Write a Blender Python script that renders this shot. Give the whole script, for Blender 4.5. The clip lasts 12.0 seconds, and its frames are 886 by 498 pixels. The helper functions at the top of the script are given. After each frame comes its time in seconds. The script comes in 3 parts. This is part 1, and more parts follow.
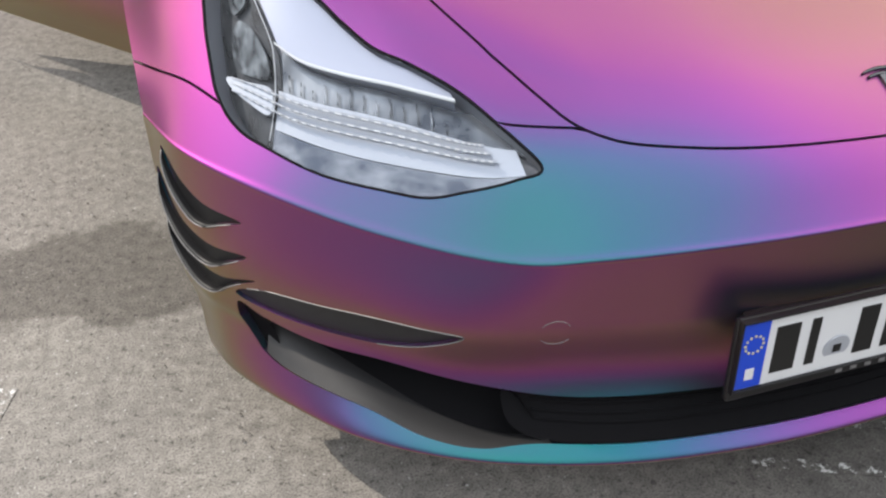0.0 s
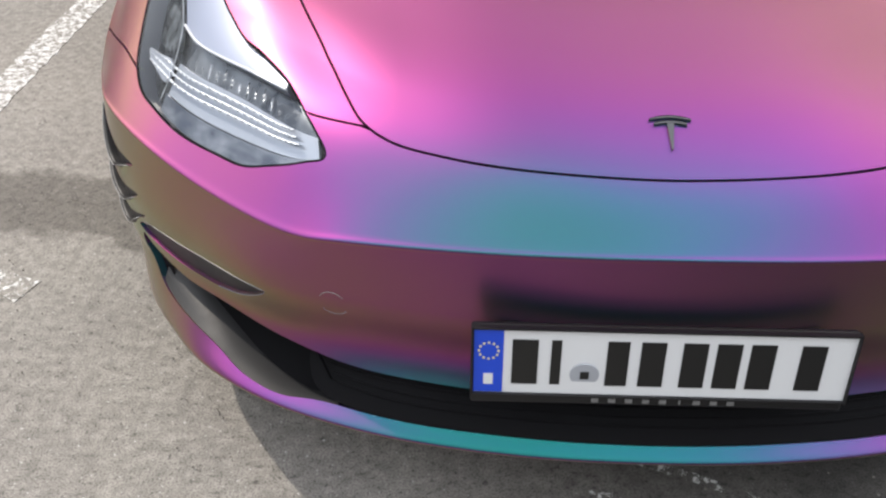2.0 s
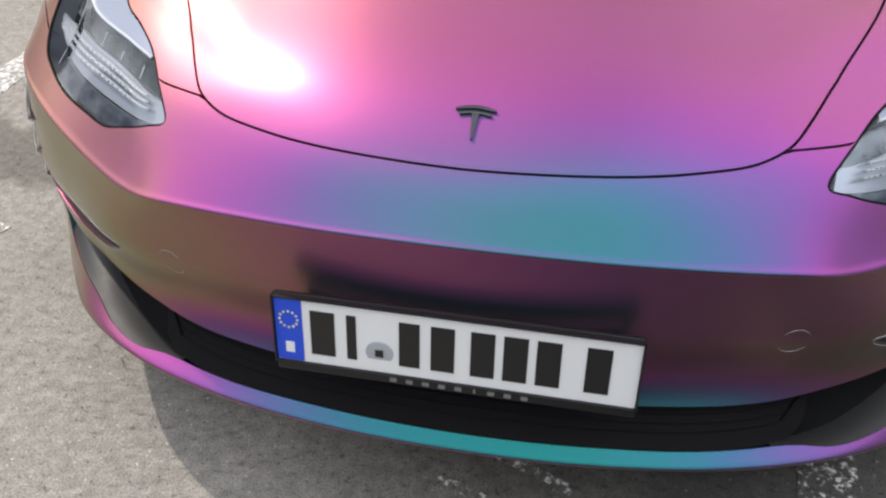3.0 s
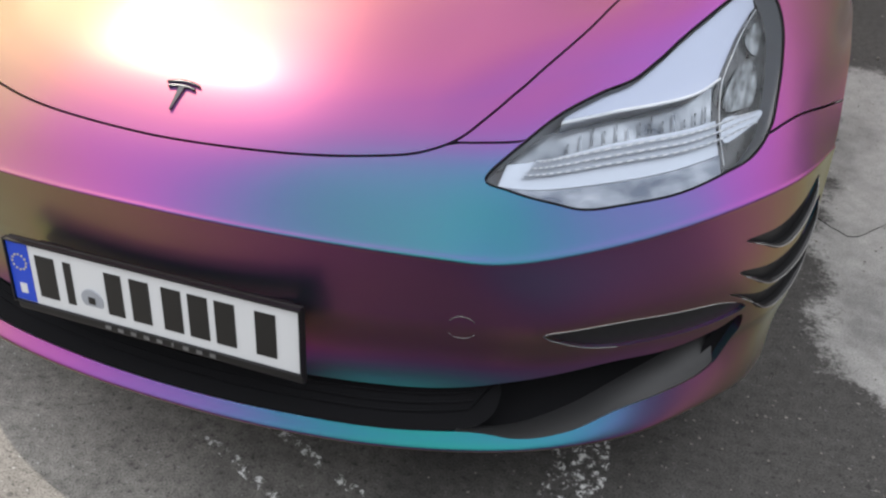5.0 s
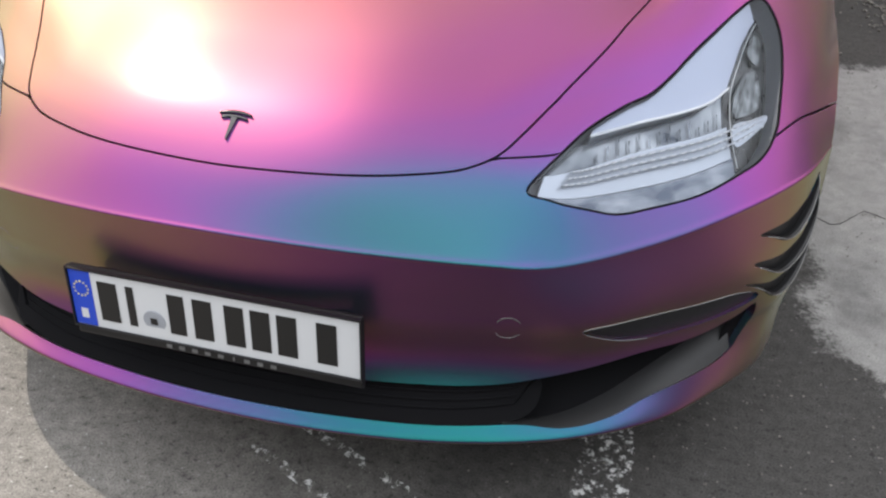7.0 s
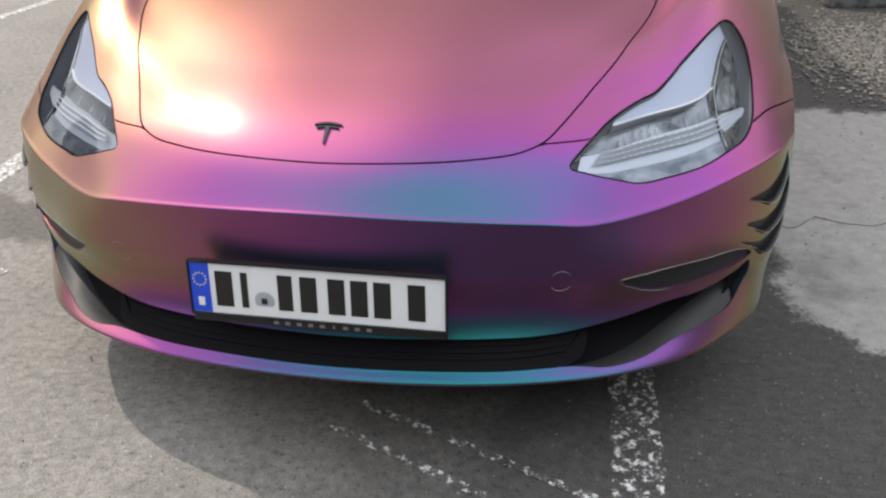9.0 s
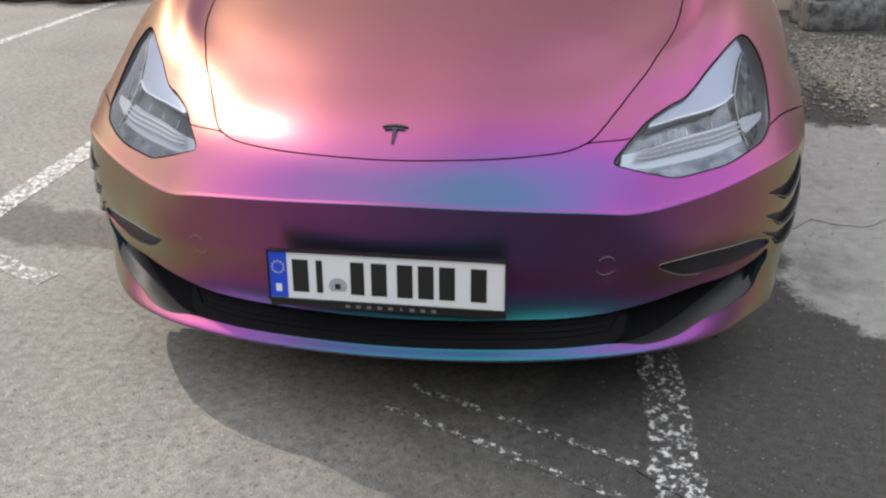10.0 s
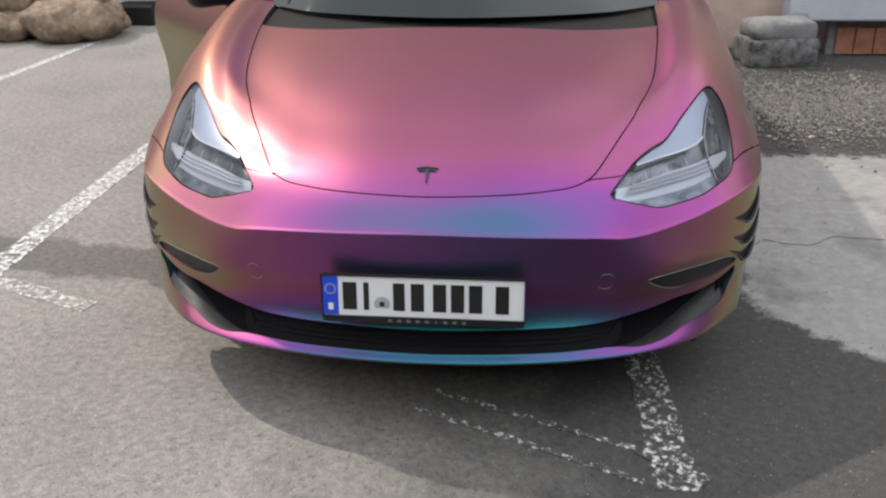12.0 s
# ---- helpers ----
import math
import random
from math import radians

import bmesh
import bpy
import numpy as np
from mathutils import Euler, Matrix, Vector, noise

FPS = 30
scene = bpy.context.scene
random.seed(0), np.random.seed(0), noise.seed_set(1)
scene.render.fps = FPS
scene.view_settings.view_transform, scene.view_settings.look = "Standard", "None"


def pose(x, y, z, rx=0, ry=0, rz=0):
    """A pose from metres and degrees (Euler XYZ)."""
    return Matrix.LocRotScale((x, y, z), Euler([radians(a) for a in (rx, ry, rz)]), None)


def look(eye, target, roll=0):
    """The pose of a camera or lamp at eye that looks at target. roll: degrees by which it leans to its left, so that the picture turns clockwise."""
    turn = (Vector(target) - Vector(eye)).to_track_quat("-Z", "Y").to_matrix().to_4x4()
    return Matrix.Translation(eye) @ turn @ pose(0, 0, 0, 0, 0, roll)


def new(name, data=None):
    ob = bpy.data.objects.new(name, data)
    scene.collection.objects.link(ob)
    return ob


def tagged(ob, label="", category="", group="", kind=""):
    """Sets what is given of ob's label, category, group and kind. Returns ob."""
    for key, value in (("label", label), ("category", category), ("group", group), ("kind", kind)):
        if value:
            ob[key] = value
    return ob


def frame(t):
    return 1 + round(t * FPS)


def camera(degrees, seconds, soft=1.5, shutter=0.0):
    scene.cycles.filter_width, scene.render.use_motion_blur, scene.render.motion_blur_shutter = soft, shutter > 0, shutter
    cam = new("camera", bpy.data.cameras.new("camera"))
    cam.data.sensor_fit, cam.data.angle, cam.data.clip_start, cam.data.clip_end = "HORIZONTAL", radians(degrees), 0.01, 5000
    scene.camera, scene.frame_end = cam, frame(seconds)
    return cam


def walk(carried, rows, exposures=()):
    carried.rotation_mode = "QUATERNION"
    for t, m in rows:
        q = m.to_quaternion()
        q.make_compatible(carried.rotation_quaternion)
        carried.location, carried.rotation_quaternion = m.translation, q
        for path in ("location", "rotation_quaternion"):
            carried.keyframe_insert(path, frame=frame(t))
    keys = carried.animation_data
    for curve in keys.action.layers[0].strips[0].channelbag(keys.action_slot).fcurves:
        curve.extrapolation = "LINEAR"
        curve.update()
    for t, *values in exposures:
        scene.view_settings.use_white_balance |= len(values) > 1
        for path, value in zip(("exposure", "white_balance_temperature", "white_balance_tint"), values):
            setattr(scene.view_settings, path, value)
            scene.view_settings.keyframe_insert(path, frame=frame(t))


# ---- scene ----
cam = camera(52.8, 12.0, soft=2.3)
PATH = [
    (0, (-0.888, -0.973, 1.238), (-0.38, 0.526, 0.015), 1.1),
    (0.5, (-0.781, -1.097, 1.246), (-0.414, 0.481, 0.073), 1.3),
    (1, (-0.638, -1.197, 1.263), (-0.419, 0.42, 0.107), 0.9),
    (1.5, (-0.425, -1.217, 1.247), (-0.376, 0.415, 0.092), 0.8),
    (2, (-0.264, -1.222, 1.292), (-0.33, 0.386, 0.105), -0.2),
    (2.5, (-0.04, -1.263, 1.288), (-0.296, 0.345, 0.126), -1.4),
    (3, (0.181, -1.216, 1.287), (-0.152, 0.358, 0.1), -0.4),
    (3.5, (0.377, -1.186, 1.302), (-0.007, 0.38, 0.118), -2.4),
    (5.5, (0.828, -1.152, 1.269), (0.226, 0.379, 0.132), 0.8),
    (6, (0.82, -1.16, 1.277), (0.207, 0.368, 0.141), 0.3),
    (6.5, (0.806, -1.187, 1.284), (0.202, 0.342, 0.145), -0.2),
    (7, (0.694, -1.273, 1.344), (0.209, 0.298, 0.204), -0.8),
    (9, (0.57, -1.718, 1.321), (0.191, 0.004, 0.377), -2.2),
    (9.5, (0.486, -1.845, 1.331), (0.137, -0.104, 0.411), -1.3),
    (10, (0.426, -1.953, 1.346), (0.109, -0.193, 0.451), -1.6),
    (10.5, (0.396, -2.028, 1.364), (0.12, -0.253, 0.484), -1.2),
    (11, (0.358, -2.149, 1.389), (0.112, -0.359, 0.532), -1.0),
    (11.5, (0.318, -2.262, 1.44), (0.094, -0.465, 0.591), -0.4),
    (12, (0.278, -2.309, 1.505), (0.078, -0.508, 0.66), -1.1),
]
EXPOSURES = [(0, 1.66), (1.5, 1.64), (3, 1.64), (5.5, 1.64), (6.5, 1.64), (7.2, 1.6), (9, 1.52), (10.5, 1.46), (12, 1.44)]
walk(cam, [(t, look(eye, target, roll)) for t, eye, target, roll in PATH], EXPOSURES)
# ---- sky, sun ----
world = bpy.data.worlds.new("sky")
scene.world = world
world.use_nodes = True
wn = world.node_tree
sky = wn.nodes.new("ShaderNodeTexSky")
sky.sky_type, sky.sun_disc, sky.sun_elevation, sky.sun_rotation = "NISHITA", False, radians(48), radians(-60)
sky.dust_density, sky.air_density = .8, 1.0
cloud_co = wn.nodes.new("ShaderNodeTexCoord")
cloud = wn.nodes.new("ShaderNodeTexNoise")
cloud.inputs["Scale"].default_value, cloud.inputs["Detail"].default_value, cloud.inputs["Roughness"].default_value = .9, 4, .45
cloud.noise_dimensions = "4D"
# W picked to set bright cloud in the unseen sky before the nose
cloud.inputs["W"].default_value = 46.58
wn.links.new(cloud_co.outputs["Generated"], cloud.inputs["Vector"])
cloud_ramp = wn.nodes.new("ShaderNodeValToRGB")
cloud_ramp.color_ramp.elements[0].position, cloud_ramp.color_ramp.elements[1].position = .36, .56
cloud_ramp.color_ramp.elements[0].color = (.28, .28, .28, 1)
wn.links.new(cloud.outputs["Fac"], cloud_ramp.inputs[0])
sky_mix = wn.nodes.new("ShaderNodeMixRGB")
sky_mix.inputs[2].default_value = (36.5, 37.5, 39.5, 1)
wn.links.new(cloud_ramp.outputs[0], sky_mix.inputs[0])
wn.links.new(sky.outputs[0], sky_mix.inputs[1])
wn.links.new(sky_mix.outputs[0], wn.nodes["Background"].inputs[0])
wn.nodes["Background"].inputs[1].default_value = 0.0245
sun = new("sun", bpy.data.lights.new("sun", "SUN"))
sun.data.energy, sun.data.angle, sun.data.color = 1.05, radians(1.0), (1, .90, .79)
sun.matrix_world = look((-.77 * 5, .45 * 5, 5), (0, 0, 0))


# ---- materials ----
def material(name, color, rough=.5, metal=0.0, **more):
    m = bpy.data.materials.new(name)
    m.use_nodes = True
    p = m.node_tree.nodes["Principled BSDF"]
    p.inputs["Base Color"].default_value = (*color, 1)
    p.inputs["Roughness"].default_value, p.inputs["Metallic"].default_value = rough, metal
    for key, value in more.items():
        p.inputs[key.replace("_", " ").title().replace("Ior", "IOR")].default_value = value
    return m


def nodes(m):
    t = m.node_tree
    return t, t.nodes["Principled BSDF"]


def noise_node(t, scale, detail=4, rough=.55, coord="Object"):
    n = t.nodes.new("ShaderNodeTexNoise")
    n.inputs["Scale"].default_value, n.inputs["Detail"].default_value, n.inputs["Roughness"].default_value = scale, detail, rough
    c = t.nodes.new("ShaderNodeTexCoord")
    t.links.new(c.outputs[coord], n.inputs["Vector"])
    return n


def ramp(t, src, stops):
    r = t.nodes.new("ShaderNodeValToRGB")
    e = r.color_ramp.elements
    while len(e) < len(stops):
        e.new(.5)
    for k, (pos, col) in zip(e, stops):
        k.position, k.color = pos, (*col, 1) if len(col) == 3 else col
    t.links.new(src, r.inputs[0])
    return r.outputs[0]


def blend(t, kind, fac, a, b):
    n = t.nodes.new("ShaderNodeMixRGB")
    n.blend_type = kind
    for k, v in zip((0, 1, 2), (fac, a, b)):
        if isinstance(v, (int, float)):
            n.inputs[k].default_value = v
        elif isinstance(v, tuple):
            n.inputs[k].default_value = (*v, 1)
        else:
            t.links.new(v, n.inputs[k])
    return n.outputs[0]


def bump(t, p, height, strength=.3, distance=.002):
    b = t.nodes.new("ShaderNodeBump")
    b.inputs["Strength"].default_value, b.inputs["Distance"].default_value = strength, distance
    t.links.new(height, b.inputs["Height"])
    t.links.new(b.outputs[0], p.inputs["Normal"])


def rough_var(m, low, high, scale):
    t, p = nodes(m)
    r = t.nodes.new("ShaderNodeMapRange")
    r.inputs["To Min"].default_value, r.inputs["To Max"].default_value = low, high
    t.links.new(noise_node(t, scale).outputs["Fac"], r.inputs["Value"])
    t.links.new(r.outputs[0], p.inputs["Roughness"])
    return m


# colour-shift satin wrap: a thin film over a dark, dense base
PAINT = material("paint", (.006, .005, .006), .22, ior=2.08, thin_film_thickness=549.0, thin_film_ior=1.36, coat_weight=.3, coat_roughness=.38)
rough_var(PAINT, .20, .25, 9)
# most of its flakes lie a little askew, in two layers: broader lobes of the same film
t, p = nodes(PAINT)


def flake_lobe(rough, thick, film):
    f = t.nodes.new("ShaderNodeBsdfPrincipled")
    for key in ("Base Color", "IOR"):
        f.inputs[key].default_value = p.inputs[key].default_value
    f.inputs["Roughness"].default_value, f.inputs["Thin Film Thickness"].default_value, f.inputs["Thin Film IOR"].default_value = rough, thick, film
    return f.outputs[0]


upper, lobes = t.nodes.new("ShaderNodeMixShader"), t.nodes.new("ShaderNodeAddShader")
upper.inputs[0].default_value = .58
t.links.new(p.outputs[0], upper.inputs[1])
t.links.new(flake_lobe(.5, 549.0, 1.36), upper.inputs[2])
t.links.new(upper.outputs[0], lobes.inputs[0])
t.links.new(flake_lobe(.5, 512.0, 1.45), lobes.inputs[1])
t.links.new(lobes.outputs[0], t.nodes["Material Output"].inputs[0])
BLACK = material("black_plastic", (.008, .008, .009), .45)
rough_var(BLACK, .38, .55, 60)
VOID = material("dark_cavity", (.006, .006, .007), .8, specular_ior_level=.1)
PANEL = material("lamp_panel", (.022, .024, .027), .2)
TRIM = material("grey_plastic", (.019, .019, .020), .40)
rough_var(TRIM, .5, .65, 80)
SILVER = material("lamp_silver", (.40, .43, .48), .30, .4)
# light grey that paints thin highlights along edges and rims
EDGE = material("edge_glint", (.26, .255, .25), .35, .3)
MIRROR = material("lamp_mirror", (.12, .14, .175), .24, .7)
SLATE = material("lamp_slate", (.14, .165, .205), .28, .6)
# the sky's lavender-white reflection is put into the blade's colour
BLADE = material("lamp_blade", (.37, .40, .49), .3, .3)
SMOKE = material("lamp_smoke", (.07, .074, .08), .12, .3)
BEZEL = material("lamp_bezel", (.20, .21, .24), .35)
GUIDE = material("light_guide", (.66, .68, .70), .15)
GLASS = material("tinted_glass", (.018, .024, .024), .02, ior=1.5)
CHROME = material("dark_chrome", (.09, .09, .095), .22, .9)
WHITE = material("plate_white", (.68, .69, .7), .35)
BLUE = material("plate_blue", (.01, .06, .55), .35)
INK = material("plate_ink", (.01, .01, .01), .4)
SEAL = material("seal_grey", (.38, .40, .44), .5)
RUBBER = material("tyre_rubber", (.022, .022, .022), .75)
RIM = material("rim_grey", (.16, .16, .17), .3, .85)
CREAM = material("cabin_white", (.40, .39, .36), .5)
STAR = material("plate_yellow", (.7, .62, .25), .4)
FAINT = material("faint_print", (.20, .20, .20), .5)

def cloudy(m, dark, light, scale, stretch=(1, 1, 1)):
    """Soft blotches and streaks of reflection painted into the colour, as moulded reflectors show under a lens."""
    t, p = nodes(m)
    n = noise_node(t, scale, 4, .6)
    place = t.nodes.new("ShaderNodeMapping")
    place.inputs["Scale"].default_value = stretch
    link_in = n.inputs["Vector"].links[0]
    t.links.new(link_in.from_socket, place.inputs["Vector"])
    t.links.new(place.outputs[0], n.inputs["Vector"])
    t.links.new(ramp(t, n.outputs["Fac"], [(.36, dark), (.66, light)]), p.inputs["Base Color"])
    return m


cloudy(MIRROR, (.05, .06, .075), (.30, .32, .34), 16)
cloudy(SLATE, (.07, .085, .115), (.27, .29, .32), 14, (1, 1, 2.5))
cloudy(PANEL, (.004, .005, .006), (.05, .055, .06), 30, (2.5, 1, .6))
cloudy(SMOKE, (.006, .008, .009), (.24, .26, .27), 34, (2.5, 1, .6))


def asphalt_color(t):
    """Colour and grain of the asphalt, in world metres."""
    fine, mid, big = noise_node(t, 260, 3, .7), noise_node(t, 38, 4, .6), noise_node(t, 1.3, 5, .6)
    base = ramp(t, mid.outputs["Fac"], [(.3, (.21, .196, .175)), (.7, (.36, .337, .303))])
    base = blend(t, "MULTIPLY", .75, base, ramp(t, fine.outputs["Fac"], [(.37, (.24, .24, .24)), (.53, (1, 1, 1))]))
    base = blend(t, "MULTIPLY", .5, base, ramp(t, big.outputs["Fac"], [(.35, (.62, .62, .64)), (.62, (1, 1, 1))]))
    base = blend(t, "MULTIPLY", .8, base, ramp(t, noise_node(t, 75, 3, .6).outputs["Fac"], [(.33, (.35, .35, .35)), (.41, (1, 1, 1))]))
    speck = ramp(t, noise_node(t, 120, 2, .5).outputs["Fac"], [(.675, (0, 0, 0)), (.72, (1, 1, 1))])
    return blend(t, "MIX", speck, base, (.46, .45, .43)), fine.outputs["Fac"]


def calc(t, op, a, b):
    n = t.nodes.new("ShaderNodeMath")
    n.operation = op
    for k, v in enumerate((a, b)):
        if isinstance(v, (int, float)):
            n.inputs[k].default_value = v
        else:
            t.links.new(v, n.inputs[k])
    return n.outputs[0]


def ground_color(t):
    """Colour and grain of the lot: asphalt, dust, painted shade by the bay, the apron beside it and a darker strip."""
    base, grain = asphalt_color(t)
    # a dusty concrete apron begins beside the bay, with a ragged edge
    dust = ramp(t, noise_node(t, 22, 5, .65).outputs["Fac"], [(.3, (.28, .274, .262)), (.65, (.38, .371, .355))])
    dust = blend(t, "MULTIPLY", .6, dust, ramp(t, noise_node(t, 2.4, 5, .62).outputs["Fac"], [(.36, (.45, .45, .46)), (.50, (1, 1, 1))]))
    dust = blend(t, "MULTIPLY", .65, dust, ramp(t, grain, [(.38, (.45, .45, .45)), (.55, (1, 1, 1))]))
    where = t.nodes.new("ShaderNodeTexCoord")
    axes = t.nodes.new("ShaderNodeSeparateXYZ")
    t.links.new(where.outputs["Object"], axes.inputs[0])
    shore = calc(t, "MAXIMUM", calc(t, "MULTIPLY", calc(t, "SUBTRACT", .45, axes.outputs["Y"]), 1.25), 0.0)
    reach = calc(t, "SUBTRACT", calc(t, "SUBTRACT", axes.outputs["X"], 1.02), shore)
    reach = calc(t, "MINIMUM", reach, calc(t, "SUBTRACT", 2.15, axes.outputs["Y"]))
    reach = calc(t, "ADD", reach, calc(t, "MULTIPLY", calc(t, "SUBTRACT", noise_node(t, 7, 6, .75).outputs["Fac"], .5), .34))
    reach = calc(t, "ADD", reach, calc(t, "MULTIPLY", calc(t, "SUBTRACT", noise_node(t, 90, 3, .7).outputs["Fac"], .5), .12))
    # pale dust thins from the open side towards the bay, plus painted-in car shade
    dust_shade_x = calc(t, "ADD", axes.outputs["X"], calc(t, "MULTIPLY", calc(t, "SUBTRACT", noise_node(t, 1.8, 5, .65).outputs["Fac"], .5), 1.6))
    base = blend(t, "MULTIPLY", ramp(t, calc(t, "ADD", calc(t, "MULTIPLY", dust_shade_x, .5), .5), [(.25, (0, 0, 0)), (.75, (1, 1, 1))]), base, (.25, .256, .265))
    base = blend(t, "MIX", ramp(t, reach, [(.0, (0, 0, 0)), (.05, (1, 1, 1))]), base, dust)
    # a darker strip with a ragged edge crosses the lot up to the bay
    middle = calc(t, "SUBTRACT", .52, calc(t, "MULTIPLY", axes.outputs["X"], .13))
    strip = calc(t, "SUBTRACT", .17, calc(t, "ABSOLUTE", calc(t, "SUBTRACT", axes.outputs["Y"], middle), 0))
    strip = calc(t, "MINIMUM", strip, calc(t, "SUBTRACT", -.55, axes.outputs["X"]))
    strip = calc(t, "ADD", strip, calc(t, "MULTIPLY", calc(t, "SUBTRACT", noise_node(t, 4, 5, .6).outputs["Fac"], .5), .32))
    strip_color = blend(t, "MULTIPLY", 1.0, base, (.56, .55, .54))
    base = blend(t, "MIX", ramp(t, strip, [(.0, (0, 0, 0)), (.03, (1, 1, 1))]), base, strip_color)
    return base, grain


ASPHALT = material("asphalt", (.2, .2, .2), .85)
t, p = nodes(ASPHALT)
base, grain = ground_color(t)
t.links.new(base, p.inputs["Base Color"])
bump(t, p, grain, .4, .004)


def worn_paint(name, low, high):
    m = material(name, (.7, .7, .68), .8)
    t, p = nodes(m)
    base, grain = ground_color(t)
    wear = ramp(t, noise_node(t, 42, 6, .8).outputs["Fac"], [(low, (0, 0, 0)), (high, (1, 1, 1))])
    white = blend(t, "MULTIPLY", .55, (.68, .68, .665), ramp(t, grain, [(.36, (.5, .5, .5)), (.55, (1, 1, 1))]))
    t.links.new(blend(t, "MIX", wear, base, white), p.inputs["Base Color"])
    bump(t, p, grain, .4, .004)
    return m


LINE_THIN = worn_paint("line_paint_remains", .55, .575)
LINE_MID = worn_paint("line_paint_thin", .485, .535)
LINE_WORN = worn_paint("line_paint_worn", .53, .57)


def mottled(name, a, b, scale, rough=.85, relief=.4):
    m = material(name, a, rough)
    t, p = nodes(m)
    n = noise_node(t, scale, 5, .65)
    t.links.new(ramp(t, n.outputs["Fac"], [(.33, a), (.66, b)]), p.inputs["Base Color"])
    bump(t, p, noise_node(t, scale * 6, 3, .6).outputs["Fac"], relief, .006)
    return m


CONCRETE = mottled("pale_concrete", (.15, .15, .15), (.25, .25, .245), 11, .9, .4)
WEATHERED = mottled("weathered_concrete", (.045, .045, .047), (.20, .20, .195), 20, .9, .6)
STONE = mottled("field_stone", (.11, .075, .05), (.28, .21, .15), 16, .9, .8)
PLASTER = mottled("pink_plaster", (.42, .31, .26), (.52, .40, .34), 5, .9, .2)
GREYWALL = mottled("grey_blocker", (.04, .04, .037), (.07, .07, .065), 1.2, .9, .1)
UMBER = mottled("umber_blocker", (.075, .050, .034), (.115, .08, .055), 1.2, .9, .1)
PLINTH = mottled("grey_plinth", (.13, .13, .135), (.25, .25, .257), 14)
WOOD = mottled("red_brown_wood", (.20, .08, .045), (.34, .15, .09), 12, .7, .3)
PALE = mottled("pale_blue_paint", (.39, .42, .47), (.46, .49, .52), 4, .6, .1)
GRAVEL = mottled("gravel_grey", (.075, .07, .062), (.25, .235, .21), 45)
LEAF = mottled("dry_leaf", (.22, .19, .14), (.46, .42, .34), 20)
BARK = mottled("bark", (.10, .075, .05), (.22, .17, .12), 14)


# ---- building helpers ----
def mesh_of(name, verts, faces, mat, smooth=False):
    me = bpy.data.meshes.new(name)
    me.from_pydata([tuple(map(float, v)) for v in verts], [], [tuple(map(int, q)) for q in faces])
    me.materials.append(mat)
    if smooth:
        me.polygons.foreach_set("use_smooth", [True] * len(me.polygons))
    me.update()
    return me


def link(name, me, parent=None, label=""):
    ob = new(name, me)
    if parent is not None:
        ob.parent = parent
    return tagged(ob, label)


def part(name, bm, mat, parent=None, label="", smooth=False):
    me = bpy.data.meshes.new(name)
    bm.to_mesh(me)
    bm.free()
    me.materials.append(mat)
    if smooth:
        me.polygons.foreach_set("use_smooth", [True] * len(me.polygons))
    return link(name, me, parent, label)


def box(sx, sy, sz, bevel=.0, at=(0, 0, 0), seg=2):
    bm = bmesh.new()
    bmesh.ops.create_cube(bm, size=1, matrix=Matrix.Translation(at) @ Matrix.Diagonal((sx, sy, sz, 1)))
    if bevel:
        bmesh.ops.bevel(bm, geom=list(bm.edges), offset=bevel, segments=seg, affect="EDGES", profile=.5)
    return bm


def sweep(points, radius, sides=6):
    """Vertices and faces of a tube along points."""
    pts = np.asarray(points, float)
    verts, faces = [], []
    for k, q in enumerate(pts):
        d = Vector(pts[min(k + 1, len(pts) - 1)] - pts[max(k - 1, 0)]).normalized()
        a = d.orthogonal().normalized()
        b = d.cross(a)
        r = radius[k] if isinstance(radius, (list, tuple, np.ndarray)) else radius
        for i in range(sides):
            w = 2 * math.pi * i / sides
            verts.append(Vector(q) + (a * math.cos(w) + b * math.sin(w)) * r)
    for k in range(len(pts) - 1):
        for i in range(sides):
            j = (i + 1) % sides
            faces.append((k * sides + i, k * sides + j, (k + 1) * sides + j, (k + 1) * sides + i))
    faces += [tuple(range(sides))[::-1], tuple(range((len(pts) - 1) * sides, len(pts) * sides))]
    return verts, faces


def curve(points, n=8, closed=False):
    """A smooth line through points of any dimension."""
    c = np.asarray(points, float)
    c = np.vstack([c[-1:], c, c[:2]]) if closed else np.vstack([2 * c[0] - c[1], c, 2 * c[-1] - c[-2]])
    out = []
    for k in range(1, len(c) - 2):
        a, b, d, e = c[k - 1:k + 3]
        for u in np.linspace(0, 1, n, endpoint=False):
            out.append(.5 * (2 * b + (d - a) * u + (2 * a - 5 * b + 4 * d - e) * u**2 + (3 * b - a - 3 * d + e) * u**3))
    return np.array(out) if closed else np.vstack([out, c[-2]])


# ---- body surface: rows run from the centre line to the wheel arch, from the lip up over the nose to the cowl ----
def row(*pts):
    return np.array(pts, float)


LIP_UNDER = row((0, -.20, .175), (.2, -.20, .175), (.40, -.18, .175), (.57, -.13, .175), (.70, -.05, .175), (.79, .04, .175), (.84, .11, .18), (.86, .16, .185))
LIP_EDGE = row((0, -.327, .238), (.2, -.320, .240), (.40, -.288, .240), (.58, -.222, .235), (.72, -.125, .225), (.815, -.01, .215), (.878, .09, .205), (.905, .17, .20))
LIP_TOP = row((0, -.307, .260), (.2, -.299, .262), (.40, -.265, .263), (.570, -.188, .264), (.704, -.094, .270), (.802, .010, .28), (.876, .096, .285), (.910, .172, .28))
